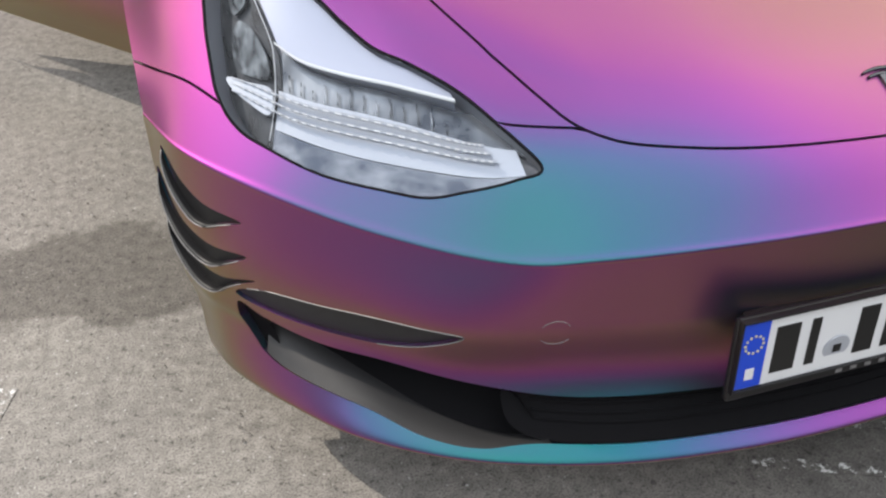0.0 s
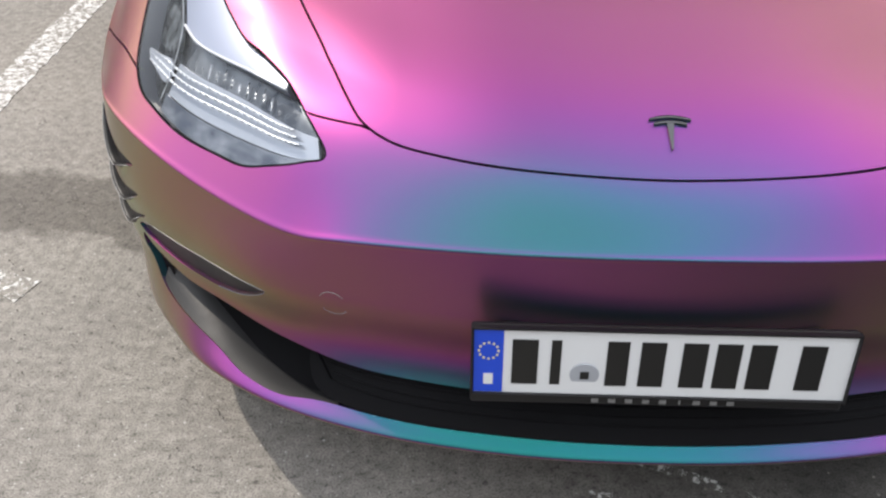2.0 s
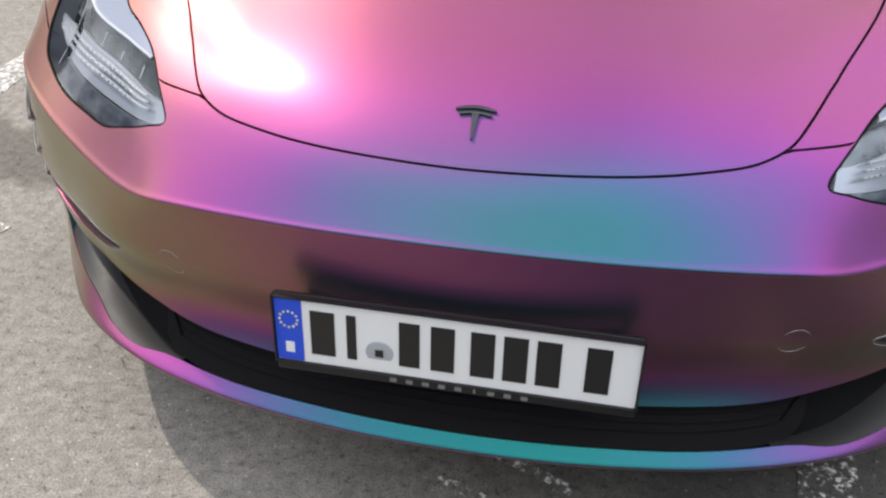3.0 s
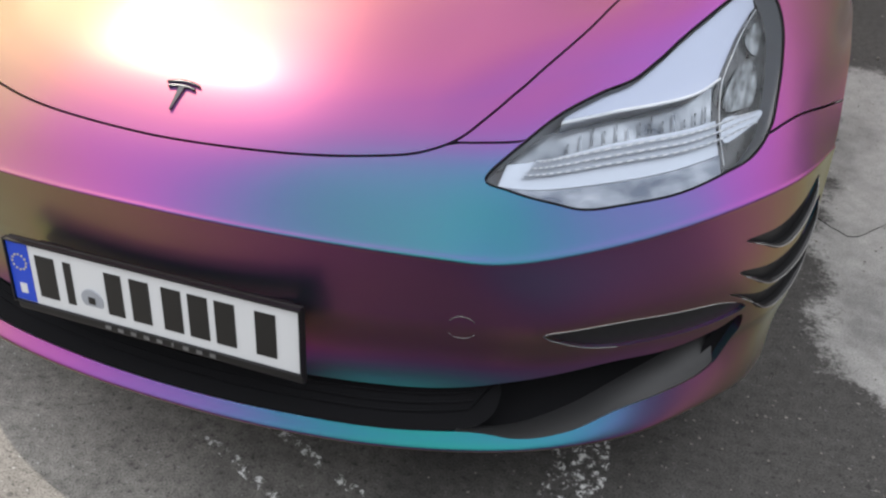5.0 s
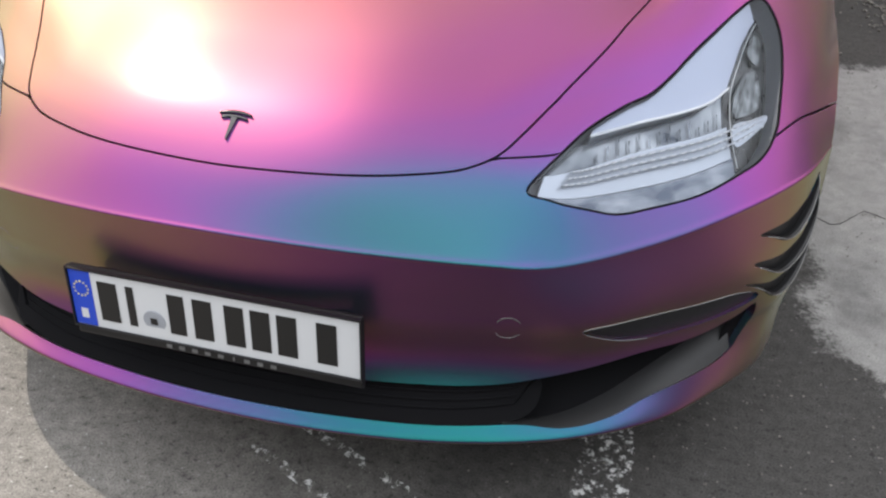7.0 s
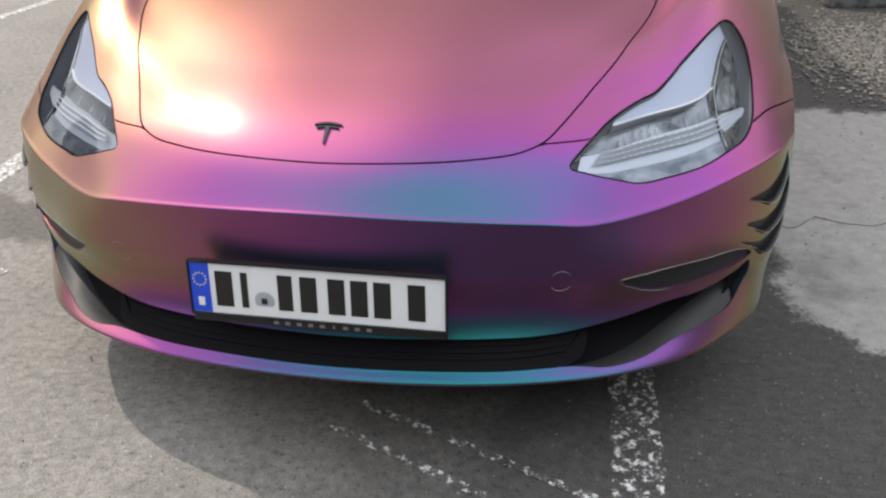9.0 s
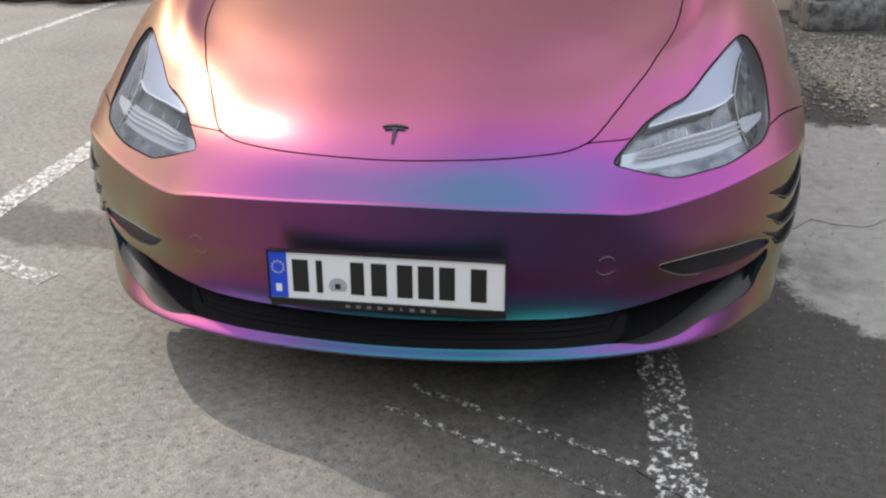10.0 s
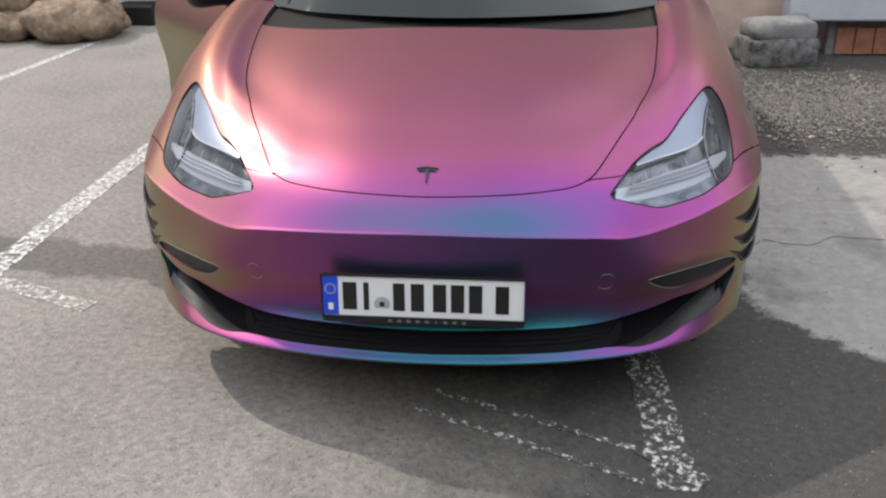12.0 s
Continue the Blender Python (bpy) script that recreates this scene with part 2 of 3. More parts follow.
SKIN_LOW = row((0, -.258, .335), (.2, -.248, .335), (.415, -.209, .335), (.575, -.150, .335), (.715, -.06, .34), (.825, .035, .345), (.890, .110, .35), (.925, .185, .35))
SKIN_MID = row((0, -.274, .46), (.22, -.260, .455), (.437, -.217, .45), (.59, -.168, .445), (.73, -.06, .45), (.842, .04, .455), (.905, .125, .46), (.936, .205, .46))
CREASE = row((0, -.293, .594), (.22, -.277, .586), (.43, -.237, .572), (.54, -.187, .556), (.68, -.085, .560), (.805, .02, .580), (.895, .13, .592), (.940, .24, .60))
HOOD_EDGE = row((0, -.212, .666), (.2, -.197, .669), (.37, -.140, .674), (.50, -.085, .672), (.63, .03, .688), (.76, .12, .68), (.868, .20, .662), (.941, .31, .648))
HOOD_1 = row((0, -.131, .712), (.2, -.120, .714), (.37, -.060, .716), (.50, .03, .728), (.62, .12, .748), (.75, .20, .748), (.876, .29, .712), (.942, .40, .682))
HOOD_2 = row((0, .05, .775), (.2, .055, .776), (.39, .10, .772), (.54, .165, .783), (.65, .235, .803), (.76, .30, .815), (.890, .39, .752), (.942, .52, .695))
HOOD_3 = row((0, .25, .833), (.2, .255, .834), (.42, .27, .830), (.60, .325, .830), (.69, .37, .862), (.785, .42, .868), (.903, .51, .79), (.940, .63, .70))
HOOD_4 = row((0, .50, .892), (.2, .50, .892), (.44, .50, .888), (.635, .55, .893), (.715, .57, .918), (.80, .61, .918), (.905, .68, .83), (.930, .78, .66))
COWL = row((0, .72, .935), (.2, .715, .934), (.44, .70, .930), (.645, .74, .932), (.725, .78, .952), (.81, .81, .950), (.905, .90, .85), (.925, .92, .45))
DASH = row((0, 1.05, .985), (.2, 1.05, .985), (.44, 1.03, .98), (.65, 1.05, .965), (.74, 1.10, .98), (.825, 1.12, .975), (.905, 1.18, .87), (.925, 1.18, .40))


def mix(a, b, u):
    return a + (b - a) * u


NET = np.array([LIP_UNDER, mix(LIP_UNDER, LIP_EDGE, .9), LIP_EDGE, LIP_TOP, SKIN_LOW, SKIN_MID, mix(CREASE, SKIN_MID, .045), CREASE,
                mix(CREASE, HOOD_EDGE, .07), HOOD_EDGE, HOOD_1, HOOD_2, HOOD_3, HOOD_4, COWL, DASH])
NROW, NCOL = NET.shape[0] - 1, NET.shape[1] - 1


def weights(v, n):
    """Spline weights of n + 1 knots at v."""
    v = np.clip(v, 0, n)
    i = np.minimum(v.astype(int), n - 1)
    u = v - i
    w = np.stack([-u + 2 * u**2 - u**3, 2 - 5 * u**2 + 3 * u**3, u + 4 * u**2 - 3 * u**3, -u**2 + u**3], 1) / 2
    return i, w


PADDED = np.zeros((NROW + 1, NCOL + 3, 3))
PADDED[:, 1:-1] = NET
PADDED[:, 0] = NET[:, 1] * (-1, 1, 1)
PADDED[:, -1] = 2 * NET[:, -1] - NET[:, -2]
SPAN = np.linalg.norm(np.diff(NET[:, :5], axis=0), axis=2).mean(1)
SLOPE = np.diff(PADDED, axis=0) / SPAN[:, None, None]
TANGENT = np.concatenate([SLOPE[:1], (SLOPE[:-1] * SPAN[1:, None, None] + SLOPE[1:] * SPAN[:-1, None, None]) / (SPAN[1:] + SPAN[:-1])[:, None, None], SLOPE[-1:]])


def skin(s, t):
    """Points of the painted skin; s: -7 to 7 across, t: 0 to 15 from the lip to the cowl."""
    s, t = np.atleast_1d(np.asarray(s, float)), np.clip(np.atleast_1d(np.asarray(t, float)), 0, NROW)
    j, wj = weights(np.abs(s), NCOL)
    i = np.minimum(t.astype(int), NROW - 1)
    u = t - i
    h = SPAN[i]
    wi = np.stack([1 - 3 * u**2 + 2 * u**3, h * (u - 2 * u**2 + u**3), 3 * u**2 - 2 * u**3, h * (u**3 - u**2)], 1)
    out = np.zeros((len(s), 3))
    for b in range(4):
        c = j + b
        mixed = wi[:, :1] * PADDED[i, c] + wi[:, 1:2] * TANGENT[i, c] + wi[:, 2:3] * PADDED[i + 1, c] + wi[:, 3:] * TANGENT[i + 1, c]
        out += wj[:, b:b + 1] * mixed
    out[:, 0] *= np.where(s < 0, -1, 1)
    return out


def skin_normal(s, t):
    s, t = np.atleast_1d(np.asarray(s, float)), np.atleast_1d(np.asarray(t, float))
    e = .04
    du = skin(np.clip(s + e, -NCOL, NCOL), t) - skin(np.clip(s - e, -NCOL, NCOL), t)
    dv = skin(s, np.clip(t + e, 0, NROW)) - skin(s, np.clip(t - e, 0, NROW))
    n = np.cross(du, dv)
    return n / np.maximum(np.linalg.norm(n, axis=1), 1e-9)[:, None]


# ---- panels cut from the skin ----
from mathutils.geometry import delaunay_2d_cdt


def inside(poly, pts):
    hit = np.zeros(len(pts), bool)
    x, y = pts[:, 0], pts[:, 1]
    for (ax, ay), (bx, by) in zip(poly, np.roll(poly, -1, 0)):
        cross = (ay > y) != (by > y)
        with np.errstate(divide="ignore", invalid="ignore"):
            hit ^= cross & (x < (bx - ax) * (y - ay) / (by - ay) + ax)
    return hit


def off(q, depth):
    q = np.asarray(q, float)
    return skin(q[:, 0], q[:, 1]) - skin_normal(q[:, 0], q[:, 1]) * depth


def inset(poly, dist):
    """The outline poly of the skin's (s, t) plane, moved inwards by dist metres."""
    poly = np.asarray(poly, float)
    area = np.sum(poly[:, 0] * np.roll(poly[:, 1], -1) - np.roll(poly[:, 0], -1) * poly[:, 1])
    e = .03
    s, t = poly.T
    du = (skin(s + e, t) - skin(s - e, t)) / (2 * e)
    dv = (skin(s, t + e) - skin(s, t - e)) / (2 * e)
    way = np.roll(poly, -1, 0) - np.roll(poly, 1, 0)
    along = way[:, :1] * du + way[:, 1:] * dv
    n = np.cross(du, dv)
    side = np.cross(n, along) * np.sign(area)
    side /= np.maximum(np.linalg.norm(side, axis=1), 1e-9)[:, None]
    g = np.stack([(du * du).sum(1), (du * dv).sum(1), (dv * dv).sum(1)], 1)
    r = np.stack([(du * side).sum(1), (dv * side).sum(1)], 1)
    det = np.maximum(g[:, 0] * g[:, 2] - g[:, 1]**2, 1e-9)
    step = np.stack([g[:, 2] * r[:, 0] - g[:, 1] * r[:, 1], g[:, 0] * r[:, 1] - g[:, 1] * r[:, 0]], 1) / det[:, None]
    return poly + np.clip(step * dist, -.25, .25)


def patch(name, poly, mat, parent, holes=(), depth=0.0, label="", gap=.002, wall=.016, step=(.125, .125), lips=True):
    """A panel of the skin within the outline poly, less its holes, with edges turned in by wall metres."""
    rings = [inset(poly, gap) if gap else np.asarray(poly, float)] + [np.asarray(h, float) for h in holes]
    low, high = rings[0].min(0), rings[0].max(0)
    gs, gt = np.meshgrid(np.arange(low[0], high[0], step[0]), np.arange(low[1], high[1], step[1]))
    grid = np.stack([gs.ravel(), gt.ravel()], 1)
    ok = inside(rings[0], grid)
    for h in rings[1:]:
        ok &= ~inside(h, grid)
    ring_pts = np.vstack(rings)
    grid = grid[ok]
    if len(grid):
        far = np.min(np.abs(grid[:, None, :] - ring_pts[None]).max(2), 1) > .3 * min(step)
        grid = grid[far]
    pts, edges = list(map(tuple, ring_pts)) + list(map(tuple, grid)), []
    k = 0
    for r in rings:
        edges += [(k + i, k + (i + 1) % len(r)) for i in range(len(r))]
        k += len(r)
    co, _, tri, *_ = delaunay_2d_cdt([Vector(q) for q in pts], edges, [], 0, 1e-6)
    co = np.array([tuple(q) for q in co])
    tri = np.array([q for q in tri if len(q) == 3])
    mid = co[tri].mean(1)
    ok = inside(rings[0], mid)
    for h in rings[1:]:
        ok &= ~inside(h, mid)
    tri = tri[ok]
    verts = off(co, depth)
    norm = skin_normal(co[:, 0], co[:, 1])
    faces = [tuple(q) for q in tri]
    normals = list(norm)
    verts = list(verts)
    if wall:
        for r in rings:
            own = [int(np.argmin(np.abs(co - q).max(1))) for q in r]
            top = off(r, depth)
            n = skin_normal(r[:, 0], r[:, 1])
            base, m = len(verts), len(r)
            verts += list(top - n * wall)
            normals += list(n)
            faces += [(own[i], own[(i + 1) % m], base + (i + 1) % m, base + i) for i in range(m) if own[i] != own[(i + 1) % m]]
    me = mesh_of(name, verts, faces, mat, True)
    flat = [False] * len(me.polygons)
    for i in range(len(tri)):
        flat[i] = True
    me.polygons.foreach_set("use_smooth", flat)
    me.normals_split_custom_set_from_vertices([tuple(v) for v in normals]) if not wall else None
    if wall:
        loops = []
        for q in me.polygons:
            for v in q.vertices:
                loops.append(tuple(normals[v]) if q.index < len(tri) else (0, 0, 0))
        me.normals_split_custom_set(loops)
    return link(name, me, parent, label)


def flip(poly):
    return np.asarray(poly, float)[::-1] * (-1, 1)


def ribbon(name, line, width, depth, mat, parent, label="", thick=.003):
    """A raised strip that follows a line of the skin, width in t units."""
    line = np.asarray(line, float)
    a, b = off(line, depth), off(line + (0, width), depth)
    c, d = off(line, depth + thick), off(line + (0, width), depth + thick)
    n = len(line)
    faces = []
    for k in range(n - 1):
        for u, v in ((0, n), (n, 3 * n), (3 * n, 2 * n), (2 * n, 0)):
            faces.append((u + k, u + k + 1, v + k + 1, v + k))
    return link(name, mesh_of(name, np.vstack([a, b, c, d]), faces, mat, True), parent, label)




# ---- ground and markings ----
ground = tagged(new("ground", mesh_of("ground", [(-600, -600, 0), (600, -600, 0), (600, 600, 0), (-600, 600, 0)], [(0, 1, 2, 3)], ASPHALT)),
                "worn grey asphalt of a parking lot", "ground", kind="structure")


def line(name, a, b, width, mat, label, seed, z=.0022):
    """A painted line from a to b with ragged edges, a hair proud of the asphalt."""
    rnd = random.Random(seed)
    way = Vector((b[0] - a[0], b[1] - a[1], 0))
    n = max(8, int(way.length / .03))
    across = Vector((-way.y, way.x, 0)).normalized() * width / 2
    verts, faces = [], []
    for k in range(n + 1):
        q = Vector((a[0], a[1], z)) + way * k / n
        left, right = q + across * rnd.uniform(.82, 1.06), q - across * rnd.uniform(.82, 1.06)
        verts += [left, right, left - Vector((0, 0, .002)), right - Vector((0, 0, .002))]
    for k in range(0, 4 * n, 4):
        faces += [(k + 1, k + 5, k + 4, k), (k, k + 4, k + 6, k + 2), (k + 5, k + 1, k + 3, k + 7)]
    faces += [(0, 2, 3, 1), (4 * n + 1, 4 * n + 3, 4 * n + 2, 4 * n)]
    return tagged(link(name, mesh_of(name, verts, faces, mat)), label, "road marking", "parking bay lines", "structure")


line("bay_line", (-1.80, .46), (-1.74, 4.6), .12, LINE_MID, "worn white parking bay line on asphalt", 1)
line("bay_line", (-1.73, .50), (-1.28, .33), .085, LINE_WORN, "short white end mark of the parking bay", 2)
line("bay_line", (-3.55, 2.6), (-3.3, 5.0), .08, LINE_MID, "white parking bay line farther off", 3)
line("bay_line", (.586, .8), (.662, -.49), .118, LINE_WORN, "flaking white parking bay line under the car", 4)
line("bay_line", (.0, -.095), (.572, -.332), .022, LINE_THIN, "thin remains of a worn white end mark", 5, .0026)
line("bay_line", (-.05, -.185), (.575, -.462), .024, LINE_THIN, "thin remains of a worn white end mark", 6, .0026)
line("bay_line", (.575, -.332), (.735, -.455), .055, LINE_WORN, "denser white paint where two lines met", 7, .005)


# ---- the car: painted panels ----
car = tagged(new("car"), "electric sedan in satin colour-shifting violet, teal and copper wrap", "car")

LAMP = curve([(2.75, 8.74), (3, 9.00), (3.35, 9.34), (3.75, 9.50), (4.08, 9.62), (4.38, 10.04), (4.62, 10.40), (5.05, 11.10), (5.35, 10.91), (5.58, 10.18),
              (5.68, 9.14), (5.58, 8.74), (5.33, 8.47), (5, 8.35), (4.5, 8.25), (3.95, 8.26), (3.62, 8.30), (3.33, 8.44), (2.98, 8.62)], 6, True)
LAMP_TOP, LAMP_LOW = LAMP[8:67], np.vstack([LAMP[67:], LAMP[:9]])
HOOD_SIDE = curve([(0, 9.00), (0.6, 9.01), (1.03, 9.00), (1.48, 8.97), (1.93, 8.97), (2.18, 9.05), (2.43, 9.24), (2.62, 9.53), (2.8, 9.85), (3.1, 10.44), (3.15, 11.29),
                   (3.1, 12.49), (3.12, 13.29), (3.15, 13.71)], 6)
CORNER = 34
GAP_IN = curve([tuple(HOOD_SIDE[CORNER]), tuple((HOOD_SIDE[CORNER] + LAMP_TOP[0]) / 2 + (0, .015)), tuple(LAMP_TOP[0])], 5)
GAP_OUT = curve([tuple(LAMP_TOP[-1]), (6.08, 9.00), (6.6, 9.03), (7, 9.04)], 5)


def edge(a, b, n):
    return np.stack([np.linspace(a[0], b[0], n), np.linspace(a[1], b[1], n)], 1)


REAR = edge((3.15, 13.71), (-3.15, 13.71), 50)
part_hood = patch("hood", np.vstack([HOOD_SIDE, REAR[1:-1], flip(HOOD_SIDE)[:-1]]), PAINT, car, label="satin colour-shift bonnet")
FENDER = np.vstack([HOOD_SIDE[CORNER:], edge((3.15, 13.71), (3.2, 15), 8)[1:], edge((3.2, 15), (7, 15), 20)[1:], edge((7, 15), (7, 9.04), 40)[1:-1],
                    GAP_OUT[::-1], LAMP_TOP[::-1][1:-1], GAP_IN[::-1][:-1]])
patch("fender", FENDER, PAINT, car)
patch("fender", flip(FENDER), PAINT, car)
FOG = curve([(2.95, 4.81), (3.4, 4.83), (4.08, 4.71), (4.75, 4.64), (5.2, 4.45), (5.2, 4.33), (4.6, 4.23), (3.95, 4.24), (3.6, 4.30), (3.28, 4.46)], 6, True)
MOUTH_TOP = [(0, 3.68), (1.2, 3.70), (2.2, 3.72), (2.85, 3.83), (3.65, 3.98), (4.33, 3.95), (4.93, 4.08), (5.33, 4.19)]
MOUTH_LOW = [(5.5, 3.40), (5.3, 2.95), (4.9, 2.78), (4, 2.80), (3.43, 2.56), (2.95, 2.52), (2.4, 2.85), (1.2, 2.93), (0, 2.92)]
MOUTH_HALF = curve(MOUTH_TOP + MOUTH_LOW, 6)
MOUTH = np.vstack([MOUTH_HALF, flip(MOUTH_HALF)[1:-1]])
SLOT = curve([(-2.5, 3.80), (-1.2, 3.72), (0, 3.70), (1.2, 3.72), (2.5, 3.80), (2.75, 3.4), (2.5, 2.95), (1.2, 2.86), (0, 2.86), (-1.2, 2.86), (-2.5, 2.95), (-2.75, 3.4)], 6, True)
GILLS = [curve(g, 5, True) for g in (
    [(5.1, 5.55), (5.65, 5.55), (6.1, 5.69), (6.5, 5.90), (6.45, 5.64), (5.95, 5.36), (5.62, 5.29), (5.35, 5.40)],
    [(4.95, 5.11), (5.55, 5.03), (6.2, 5.16), (6.8, 5.55), (6.8, 5.15), (6.2, 4.86), (5.62, 4.73), (5.2, 4.90)],
    [(4.85, 4.76), (5.5, 4.55), (6.2, 4.65), (6.85, 5.00), (6.85, 4.59), (6.3, 4.29), (5.8, 4.21), (5.35, 4.45)])]
BUMPER = np.vstack([edge((-7, .0), (7, .0), 90), edge((7, .0), (7, 9.04), 60)[1:-1], GAP_OUT[::-1], LAMP_LOW[1:-1], GAP_IN[::-1][:-1], HOOD_SIDE[:CORNER][::-1],
                    flip(HOOD_SIDE[:CORNER][::-1])[1:], flip(GAP_IN[::-1][:-1]), flip(LAMP_LOW[1:-1]), flip(GAP_OUT[::-1]), edge((-7, 9.04), (-7, .0), 60)[1:-1]])
holes = [MOUTH, FOG, flip(FOG)] + GILLS + [flip(g) for g in GILLS]
bumper = patch("front_bumper", BUMPER, PAINT, car, holes, label="satin bumper with low splitter lip")
FULL = np.vstack([edge((-6.95, .3), (6.95, .3), 40), edge((6.95, .3), (6.93, 14.59), 40)[1:], edge((6.93, 14.59), (-6.93, 14.59), 40)[1:], edge((-6.93, 14.59), (-6.95, .3), 40)[1:-1]])
patch("inner_shell", FULL, VOID, car, [LAMP, flip(LAMP), np.clip(MOUTH, (-5.15, 0), (5.15, 15))], .014, "dark inner structure", 0, 0, (.25, .125))
# cowl between hood and windscreen
patch("cowl", np.vstack([edge((-3.1, 13.76), (3.1, 13.76), 30), edge((3.1, 13.76), (3.1, 14.69), 6)[1:], edge((3.1, 14.69), (-3.1, 14.69), 30)[1:], edge((-3.1, 14.69), (-3.1, 13.76), 6)[1:-1]]),
      BLACK, car, depth=.012, label="black plastic cowl", gap=0)


def loft(name, rows, mat, parent, label=""):
    n = len(rows[0])
    faces = [(r * n + c, r * n + c + 1, (r + 1) * n + c + 1, (r + 1) * n + c) for r in range(len(rows) - 1) for c in range(n - 1)]
    return link(name, mesh_of(name, np.vstack(rows), faces, mat, True), parent, label)


low_line = curve([(5.3, 2.92), (4.9, 2.78), (4, 2.80), (3.43, 2.56), (2.95, 2.50), (2.4, 2.84)], 6)
top_line = curve([(5.33, 4.19), (4.93, 4.08), (4.33, 3.95), (3.65, 3.98), (2.75, 3.80), (2.5, 3.3)], 6)
for side in (1, -1):
    for_side = lambda q: np.asarray(q) * (side, 1)
    a, b = low_line, top_line
    loft("air_duct_floor", [off(for_side(a), .003), off(for_side(a * .88 + b * .12), .008), off(for_side(a * .72 + b * .28), .020), off(for_side(a * .64 + b * .36), .042)], TRIM, car, "satin grey plastic duct floor")
    loft("air_duct_back", [off(for_side(a * .64 + b * .36), .042), off(for_side(a * .45 + b * .55), .085), off(for_side(a * .1 + b * .9), .085), off(for_side(b), .012)], VOID, car, "black air duct")
    patch("fog_trim", FOG if side > 0 else flip(FOG), TRIM, car, depth=.007, label="dark grey fog lamp blank", gap=.0, wall=0)
    rim = for_side(np.vstack([FOG[-14:], FOG[:22]]))
    v, q = sweep(off(rim, -.0002), .0010, 5)
    link("fog_glint", mesh_of("fog_glint", v, q, EDGE, True), car, "fine glint drawn along the edge of the fog blank")
    for low, high in ((35, 145), (215, 325)):
        arc = np.array([(2.20 * side + .13 * math.cos(a), 4.90 + .21 * math.sin(a)) for a in np.linspace(radians(low), radians(high), 15)])
        v, q = sweep(off(arc, .0002), .0008, 5)
        link("parking_sensor_glint", mesh_of("parking_sensor_glint", v, q, EDGE, True), car, "fine glint drawn on the rim of a parking sensor in the bumper")
    for g in GILLS:
        g = g if side > 0 else flip(g)
        # black stands in for shaded body paint in the vent and its lip
        blade = patch("gill", g, BLACK, car, depth=.006, label="bumper side vent, black for shaded body paint", gap=0, wall=0)
        low = for_side(curve(np.asarray(GILLS[[np.array_equal(h, g if side > 0 else flip(g)) for h in GILLS].index(True)])[17:38][::2], 2))
        swell = np.array([math.sin(math.pi * k / (len(low) - 1))**.7 for k in range(len(low))])
        lift = lambda dt, h: np.vstack([off(low[k:k + 1] + (0, dt * swell[k]), -h * swell[k]) for k in range(len(low))])
        loft("fin", [lift(-.07, -.002), lift(-.03, .006), lift(.0, .009), lift(.03, .008), lift(.03, .003), lift(.0, -.008)], BLACK, blade, "thin vent lip that stands proud")
        v, q = sweep(lift(.0, .0095), .0010, 5)
        link("edge", mesh_of("edge", v, q, EDGE, True), blade, "fine glint drawn along the edge of the lip")
patch("lower_grille", SLOT, VOID, car, depth=.018, label="black lower grille", gap=0, wall=.03)
for k, tt in enumerate((3.28, 3.42, 3.56)):
    ribbon("grille_slat", curve([(-2.5, tt), (-1, tt), (0, tt - .01), (1, tt), (2.5, tt)], 8), .03, .014, VOID, car)

# ---- headlights ----
LENS = bpy.data.materials.new("lamp_lens")
LENS.use_nodes = True
t = LENS.node_tree
for n in list(t.nodes):
    if n.type != "OUTPUT_MATERIAL":
        t.nodes.remove(n)
out = [n for n in t.nodes if n.type == "OUTPUT_MATERIAL"][0]
mixer, clear, gloss, fres = (t.nodes.new(k) for k in ("ShaderNodeMixShader", "ShaderNodeBsdfTransparent", "ShaderNodeBsdfGlossy", "ShaderNodeFresnel"))
clear.inputs[0].default_value = (.9, .92, .95, 1)
gloss.inputs["Roughness"].default_value = .03
fres.inputs["IOR"].default_value = 1.34
t.links.new(fres.outputs[0], mixer.inputs[0])
t.links.new(clear.outputs[0], mixer.inputs[1])
t.links.new(gloss.outputs[0], mixer.inputs[2])
t.links.new(mixer.outputs[0], out.inputs[0])

